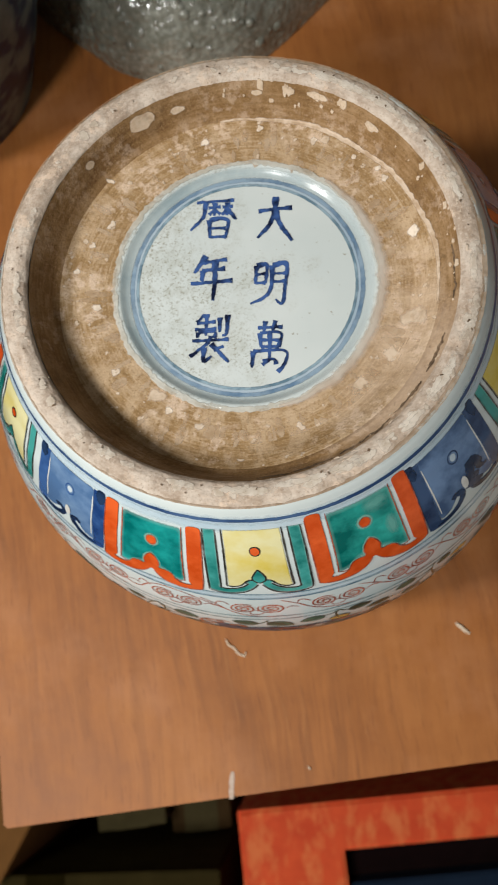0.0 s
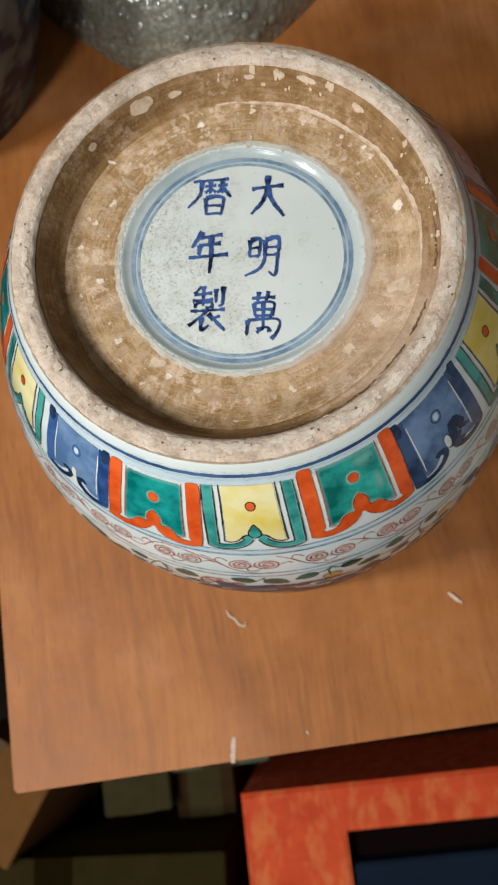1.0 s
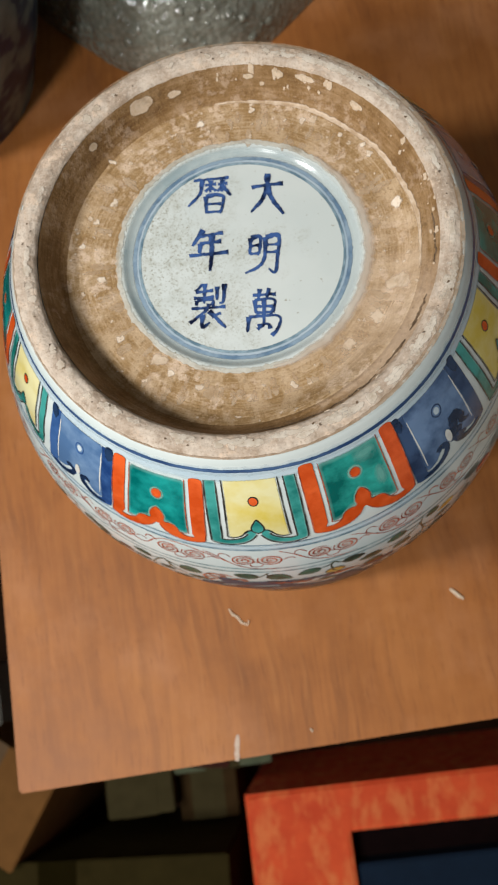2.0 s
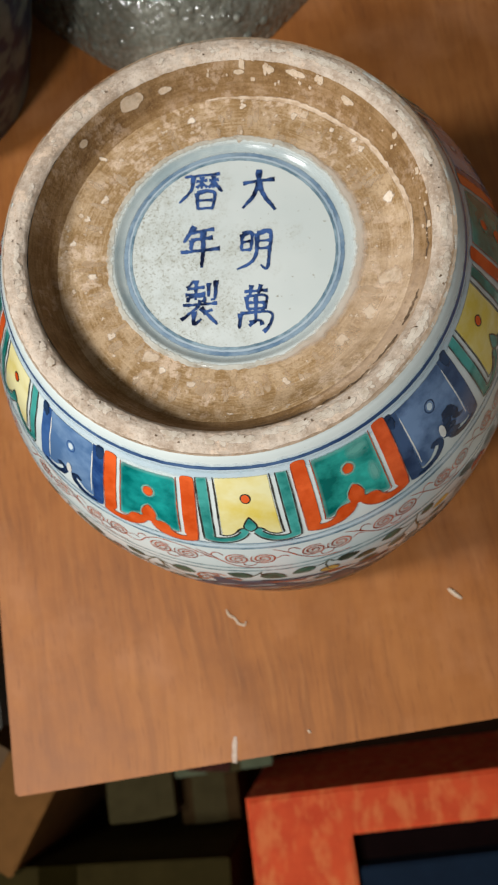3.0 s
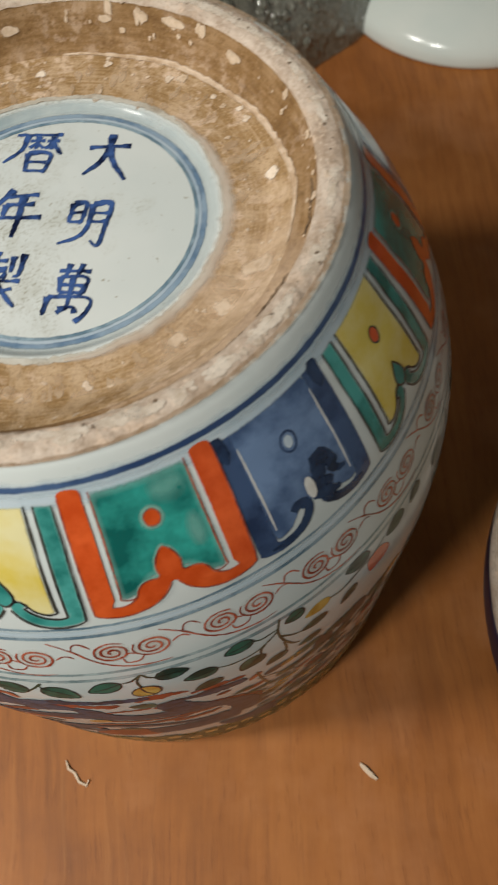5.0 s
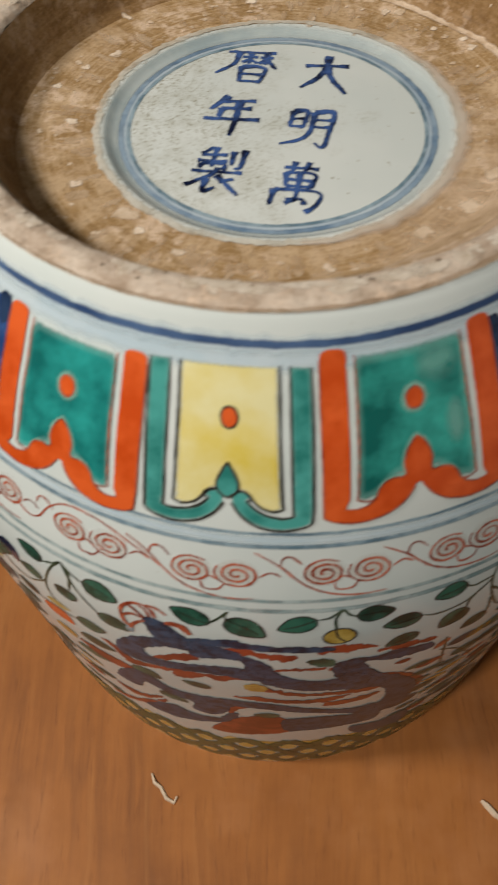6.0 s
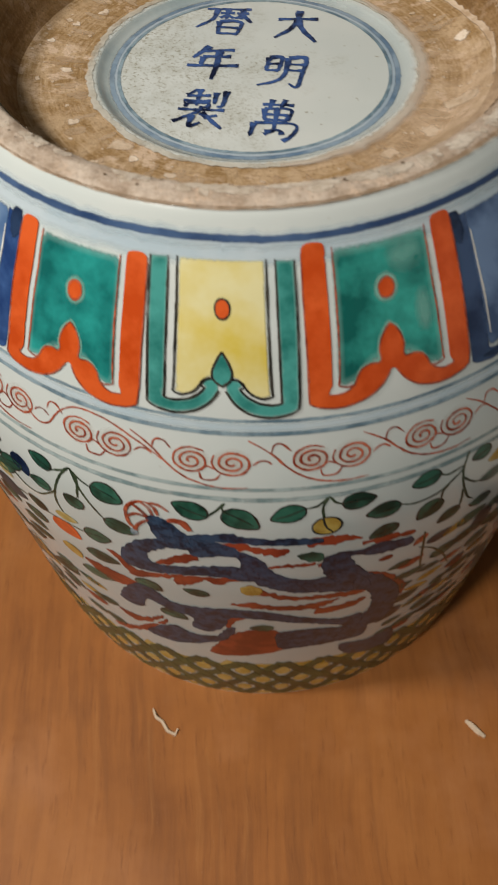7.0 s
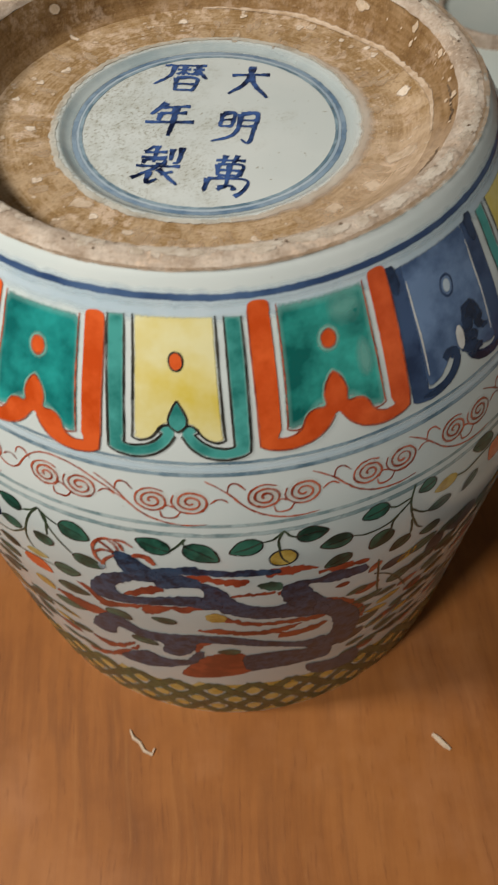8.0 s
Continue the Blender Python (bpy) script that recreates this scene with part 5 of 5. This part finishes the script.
smooth(part("neck", lathe_bm(fine([(0.055, 0.19), (0.050, 0.198), (0.049, 0.22), (0.052, 0.228), (0.048, 0.229), (0.045, 0.22), (0.045, 0.19), (0.0, 0.17)]), 96), BLUEWHITE, vase))


# bubble wrap, heaped with one rounded corner towards the jar
def film():
    m = Mat("clear_film", 0.16, 0.8, coat=0.8)
    c = m.ramp(m.mix(0.5, m.noise(30, 3, 0.5), m.noise(330, 3, 0.6)), [(0.36, (0.115, 0.112, 0.085)), (0.52, (0.19, 0.19, 0.152)), (0.66, (0.34, 0.34, 0.285))])
    m.colour(c).bump(m.mix(0.4, m.noise(170, 2, 0.5), m.noise(70, 3, 0.6)), 0.7, 0.006)
    m.b.inputs["Alpha"].default_value = 0.84
    return m.m


HULL = [(-0.175, 0.335), (-0.133, 0.268), (-0.102, 0.238), (-0.078, 0.219), (-0.045, 0.209), (-0.012, 0.214), (0.010, 0.229), (0.034, 0.252), (0.056, 0.273), (0.092, 0.318), (0.085, 0.400), (0.0, 0.46), (-0.12, 0.45)]
MID = (-0.04, 0.335)


def heap(u, k):
    """A point of the heap: u runs round its edge, k from the edge (0) to its middle (1)."""
    n = len(HULL)
    i = int(u * n) % n
    f = u * n - int(u * n)
    p = [Vector(HULL[(i + j) % n]) for j in (-1, 0, 1, 2)]
    q = 0.5 * (2 * p[1] + (p[2] - p[0]) * f + (2 * p[0] - 5 * p[1] + 4 * p[2] - p[3]) * f * f + (3 * p[1] - p[0] - 3 * p[2] + p[3]) * f ** 3)
    x, y = q.x + (MID[0] - q.x) * k, q.y + (MID[1] - q.y) * k
    rise = (1 - (1 - k) ** 5) ** 0.6
    h = 0.064 * rise * (1 + 0.16 * noise.noise((x * 20, y * 20, 0.3))) + 0.004 * rise * noise.noise((x * 60, y * 60, 1.7)) + 0.0030 * rise * noise.noise((x * 150, y * 150, 4.0))
    return Vector((x, y, 0.0006 + max(0.0, h)))


FILM = film()
wrap = tagged(thing("bubble_wrap", (0, 0, TOP)), "crumpled heap of clear bubble wrap on the table", "packaging")
bm = bmesh.new()
rows = [[bm.verts.new(heap(i / 220, (j / 44) ** 1.5)) for i in range(220)] for j in range(44)]
for a, b in zip(rows, rows[1:]):
    for i in range(220):
        bm.faces.new((a[i], a[(i + 1) % 220], b[(i + 1) % 220], b[i]))
bm.faces.new(rows[-1])
smooth(part("sheet", bm, FILM, wrap), 75)
verts, faces = [], []
rng = random.Random(3)
for j in range(22):
    for i in range(90 - 3 * j):
        k = min(0.97, max(0.01, 0.02 + j * 0.038 + rng.uniform(-0.018, 0.018)))
        u = (i + rng.uniform(-0.45, 0.45)) / (90 - 3 * j)
        big = rng.uniform(0.30, 0.85) ** 1.2
        c = heap(u, k)
        n = (heap(u + 0.004, k) - c).cross(heap(u, k + 0.02) - c).normalized()
        n = (n + Vector((rng.uniform(-0.5, 0.5), rng.uniform(-0.5, 0.5), rng.uniform(-0.2, 0.4)))).normalized()
        if rng.random() < 0.30:
            continue
        side = n.orthogonal().normalized()
        other = n.cross(side)
        at = len(verts)
        for r, up in ((0.0044, -0.0006), (0.0038, 0.0010), (0.0024, 0.0017)):
            verts += [c + big * r * (math.cos(q * math.pi / 5) * side + math.sin(q * math.pi / 5) * other) + big * up * n for q in range(10)]
        verts.append(c + big * 0.0020 * n)
        for ring in (0, 10):
            faces += [(at + ring + q, at + ring + (q + 1) % 10, at + ring + 10 + (q + 1) % 10, at + ring + 10 + q) for q in range(10)]
        faces += [(at + 20 + q, at + 20 + (q + 1) % 10, at + 30) for q in range(10)]
me = bpy.data.meshes.new("bubble_layer")
me.from_pydata(verts, [], faces)
me.materials.append(FILM)
me.shade_smooth()
bubbles = new("bubble_layer", me)
bubbles.parent = wrap
tagged(bubbles, kind="stuff")

# a second, smaller upturned pot beside the jar
pot = tagged(thing("pot", (0.219, -0.040, TOP)), "broad upturned pot with a bare beige clay foot", "pot")
smooth(part("body", lathe_bm(fine([(0.084, 0.0), (0.088, 0.003), (0.0945, 0.012), (0.0985, 0.024), (0.0996, 0.036), (0.0992, 0.042)]), 128), BLUEWHITE, pot))
smooth(part("foot_ring", roughened(lathe_bm(fine([(0.0992, 0.042), (0.1006, 0.0455), (0.0998, 0.0490), (0.0960, 0.0505), (0.0880, 0.0500), (0.0800, 0.0490), (0.0770, 0.0465)]), 256, 0.004), 0.0003), RING, pot))
smooth(part("base", lathe_bm(fine([(0.0770, 0.0465), (0.0760, 0.0445), (0.073, 0.0435), (0.04, 0.0430), (0.0, 0.0430)]), 128), BISCUIT, pot))

# splinters and marks on the table top
SPLINTER = plain("pale_splinter", (0.60, 0.47, 0.34), 0.6, 0.2, 700)


def splinter(path, wide, label):
    bm = bmesh.new()
    rows = []
    for i, (x, y, z) in enumerate(path):
        w = wide * (0.55 if i in (0, len(path) - 1) else 1.0)
        nx, ny = path[min(i + 1, len(path) - 1)][0] - path[max(i - 1, 0)][0], path[min(i + 1, len(path) - 1)][1] - path[max(i - 1, 0)][1]
        n = math.hypot(nx, ny)
        sx, sy = -ny / n * w / 2, nx / n * w / 2
        rows.append([bm.verts.new((x + sx, y + sy, z)), bm.verts.new((x + sx * 0.5, y + sy * 0.5, z + w * 0.5)), bm.verts.new((x - sx * 0.6, y - sy * 0.6, z + w * 0.45)), bm.verts.new((x - sx, y - sy, z))])
    for a, b in zip(rows, rows[1:]):
        for j in range(4):
            bm.faces.new((a[j], b[j], b[(j + 1) % 4], a[(j + 1) % 4]))
    bm.faces.new(rows[0]), bm.faces.new(rows[-1][::-1])
    bmesh.ops.recalc_face_normals(bm, faces=bm.faces[:])
    return tagged(part("splinter", bm, SPLINTER), label, "splinter")


splinter([(-0.0300, -0.0960, TOP + 0.0003), (-0.0285, -0.0988, TOP + 0.0008), (-0.0262, -0.1000, TOP + 0.0002), (-0.0240, -0.1030, TOP + 0.0004), (-0.0212, -0.1040, TOP + 0.0002), (-0.0206, -0.1022, TOP + 0.0010)], 0.0012, "thin crooked pale splinter lying on the table top")
splinter([(0.0772, -0.0922, TOP + 0.0002), (0.0788, -0.0936, TOP + 0.0005), (0.0812, -0.0958, TOP + 0.0003), (0.0832, -0.0972, TOP + 0.0002)], 0.0020, "short straight pale splinter lying on the table top")
splinter([(0.0058, -0.1530, TOP + 0.0002), (0.0066, -0.1537, TOP + 0.0003), (0.0070, -0.1545, TOP + 0.0002)], 0.0010, "tiny pale crumb lying near the table edge")
SMEAR = enamel_mat("pale_smear", (0.46, 0.30, 0.20), (0.60, 0.46, 0.36), 0.5, 500, 0.0, wear=0.5, sheer=0.8)
smear = ribbon(bmesh.new(), [(-0.0284, -0.1545), (-0.0290, -0.1600), (-0.0292, -0.1662)], 0.0026, lambda x, y, off: (x, y, TOP + 0.0003), 0.0, (0.6, 0.9), 0.4, 0.0008, 0.0, 0.0009)
tagged(part("paint_smear", facing_out(smear, True), SMEAR), "pale worn smear on the table edge", "stain")


# ---- on the floor beside the table ----
def cloth(name, dark, light, gold=None):
    m = Mat(name, 0.75, 0.3)
    c = m.ramp(m.noise(28, 4, 0.6), [(0.35, dark), (0.65, light)])
    if gold:
        c = m.mix(m.ramp(m.noise(1.0, 5, 0.65, stretch=(75, 34, 40)), [(0.47, (0, 0, 0)), (0.64, (0.62, 0.62, 0.62))]), c, gold)
    weave = m.noise(700, 2, 0.5)
    return m.colour(c).bump(weave, 0.3, 0.0006).m


RED = cloth("red_brocade", (0.70, 0.070, 0.017), (0.84, 0.105, 0.026), (0.90, 0.27, 0.080))
crate = tagged(thing("box", (-0.080, -0.259, 0.0), 4.3), "open red brocade box with a navy lining on the floor", "box")
RH = TOP - 0.46
bm = bmesh.new()
rect = lambda x0, y0, x1, y1, z: [bm.verts.new((x, y, z)) for x, y in ((x0, y0), (x1, y0), (x1, y1), (x0, y1))]
rings = [rect(0, -0.62, 0.52, 0, 0), rect(0, -0.62, 0.52, 0, RH), rect(0.1, -0.576, 0.42, -0.044, RH), rect(0.1, -0.576, 0.42, -0.044, 0.02)]
for lo, hi in zip(rings, rings[1:]):
    for i in range(4):
        bm.faces.new((lo[i], lo[(i + 1) % 4], hi[(i + 1) % 4], hi[i]))
bm.faces.new(rings[0][::-1])
bm.faces.new(rings[3])
bmesh.ops.bevel(bm, geom=[e for e in bm.edges if min(v.co.z for v in e.verts) > RH - 0.001], offset=0.003, segments=3, affect="EDGES")
bmesh.ops.recalc_face_normals(bm, faces=bm.faces[:])
part("frame", bm, RED, crate)
part("lining", box_bm((0.102, -0.574, 0.021), (0.418, -0.076, RH - 0.012), 0.002), NAVY, crate, "flat navy cloth lining")
# this black strip stands in for the shade along the back rim
part("lining_shade_strip", box_bm((0.102, -0.0745, 0.021), (0.418, -0.046, RH - 0.03), 0.002), plain("black_shade", (0.007, 0.003, 0.003), 0.9, 0.3, 80, spec=0.04), crate, "black strip standing in for shade on the lining")
lid = tagged(thing("porcelain_lid", (0.136, -0.368, RH - 0.012)), "small white porcelain lid lying in the red box", "lid")
smooth(part("body", lathe_bm(fine([(0.013, 0.0), (0.016, 0.001), (0.015, 0.006), (0.008, 0.010), (0.003, 0.0112)]), 48), BOWL, lid))
smooth(part("knob", lathe_bm(fine([(0.003, 0.011), (0.0045, 0.014), (0.003, 0.018), (0.0, 0.0188)]), 32), BOWL, lid))


def carton(place, turn, size, material, label, flap=None):
    w, d, h = size
    c = tagged(thing("carton", place, turn), label, "box")
    part("body", box_bm((-w / 2, -d / 2, 0), (w / 2, d / 2, h), 0.003), material, c)
    part("lid", box_bm((-w / 2 - 0.002, -d / 2 - 0.002, h), (w / 2 + 0.002, d / 2 + 0.002, h + 0.004), 0.0015), material, c)
    part("tape", box_bm((-0.02, -d / 2 - 0.0025, h + 0.0042), (0.02, d / 2 + 0.0025, h + 0.0048)), flap or material, c)
    return c


TAN = plain("tan_card", (0.19, 0.085, 0.024), 0.8, 0.2, 60, spec=0.1)
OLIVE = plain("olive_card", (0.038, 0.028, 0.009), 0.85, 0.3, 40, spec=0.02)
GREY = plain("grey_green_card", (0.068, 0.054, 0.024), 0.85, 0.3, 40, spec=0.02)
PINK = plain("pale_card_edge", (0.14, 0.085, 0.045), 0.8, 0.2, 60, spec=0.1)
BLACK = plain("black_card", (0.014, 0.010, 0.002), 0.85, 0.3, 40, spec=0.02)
carton((-0.365, -0.239, 0), -29, (0.16, 0.10, 0.29), TAN, "tan cardboard carton on the floor beside the table", PINK)
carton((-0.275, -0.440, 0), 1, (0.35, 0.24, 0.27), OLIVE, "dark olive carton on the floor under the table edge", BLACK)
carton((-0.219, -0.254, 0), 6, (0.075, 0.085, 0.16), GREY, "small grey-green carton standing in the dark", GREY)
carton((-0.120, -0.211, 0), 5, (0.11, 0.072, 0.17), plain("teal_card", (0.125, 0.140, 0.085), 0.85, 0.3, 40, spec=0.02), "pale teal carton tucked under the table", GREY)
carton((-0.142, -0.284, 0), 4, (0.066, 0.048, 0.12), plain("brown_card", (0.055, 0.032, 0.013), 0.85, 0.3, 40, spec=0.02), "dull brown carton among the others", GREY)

# crumpled paper and a folded red card on the teal carton
def crumpled(name, place, turn, size, deep, material, label, category, seed):
    """A thin sheet with sharp random folds, resting on its lowest point."""
    w, d = size
    bm = bmesh.new()
    rows = []
    fold = lambda x, y: deep * (abs(noise.noise((x * 38, y * 38, seed))) * 1.6 + 0.6 * abs(noise.noise((x * 95, y * 95, seed + 3))))
    for j in range(17):
        row = []
        for i in range(25):
            x, y = (i / 24 - 0.5) * w, (j / 16 - 0.5) * d
            rag = 0.08 * w * noise.noise((x * 30, y * 30, seed + 8))
            row.append(bm.verts.new((x + rag, y + rag, fold(x, y) + 0.0012)))
        rows.append(row)
    for a, b in zip(rows, rows[1:]):
        for i in range(24):
            bm.faces.new((a[i], a[i + 1], b[i + 1], b[i]))
    bmesh.ops.solidify(bm, geom=bm.faces[:], thickness=0.0006)
    ob = part(name, bm, material)
    ob.matrix_world = pose(*place, 0, 0, turn)
    return tagged(smooth(ob, 30), label, category)


crumpled("paper", (-0.100, -0.204, 0.1748), 12, (0.070, 0.048), 0.016, plain("pale_paper", (0.40, 0.43, 0.36), 0.7, 0.25, 60, spec=0.2), "crumpled pale paper lying on a carton", "paper", 1.0)
crumpled("card", (-0.134, -0.236, 0.1748), -4, (0.050, 0.020), 0.006, plain("dull_red_card", (0.12, 0.036, 0.024), 0.7, 0.25, 60, spec=0.2), "small creased dull red card on a carton", "card", 5.0)
PAPER = plain("pale_card", (0.13, 0.125, 0.105), 0.8, 0.3, 30, spec=0.1)
carton((-0.322, -0.148, 0), 8, (0.060, 0.056, 0.40), PAPER, "pale grey cardboard carton standing beside the table", GREY)
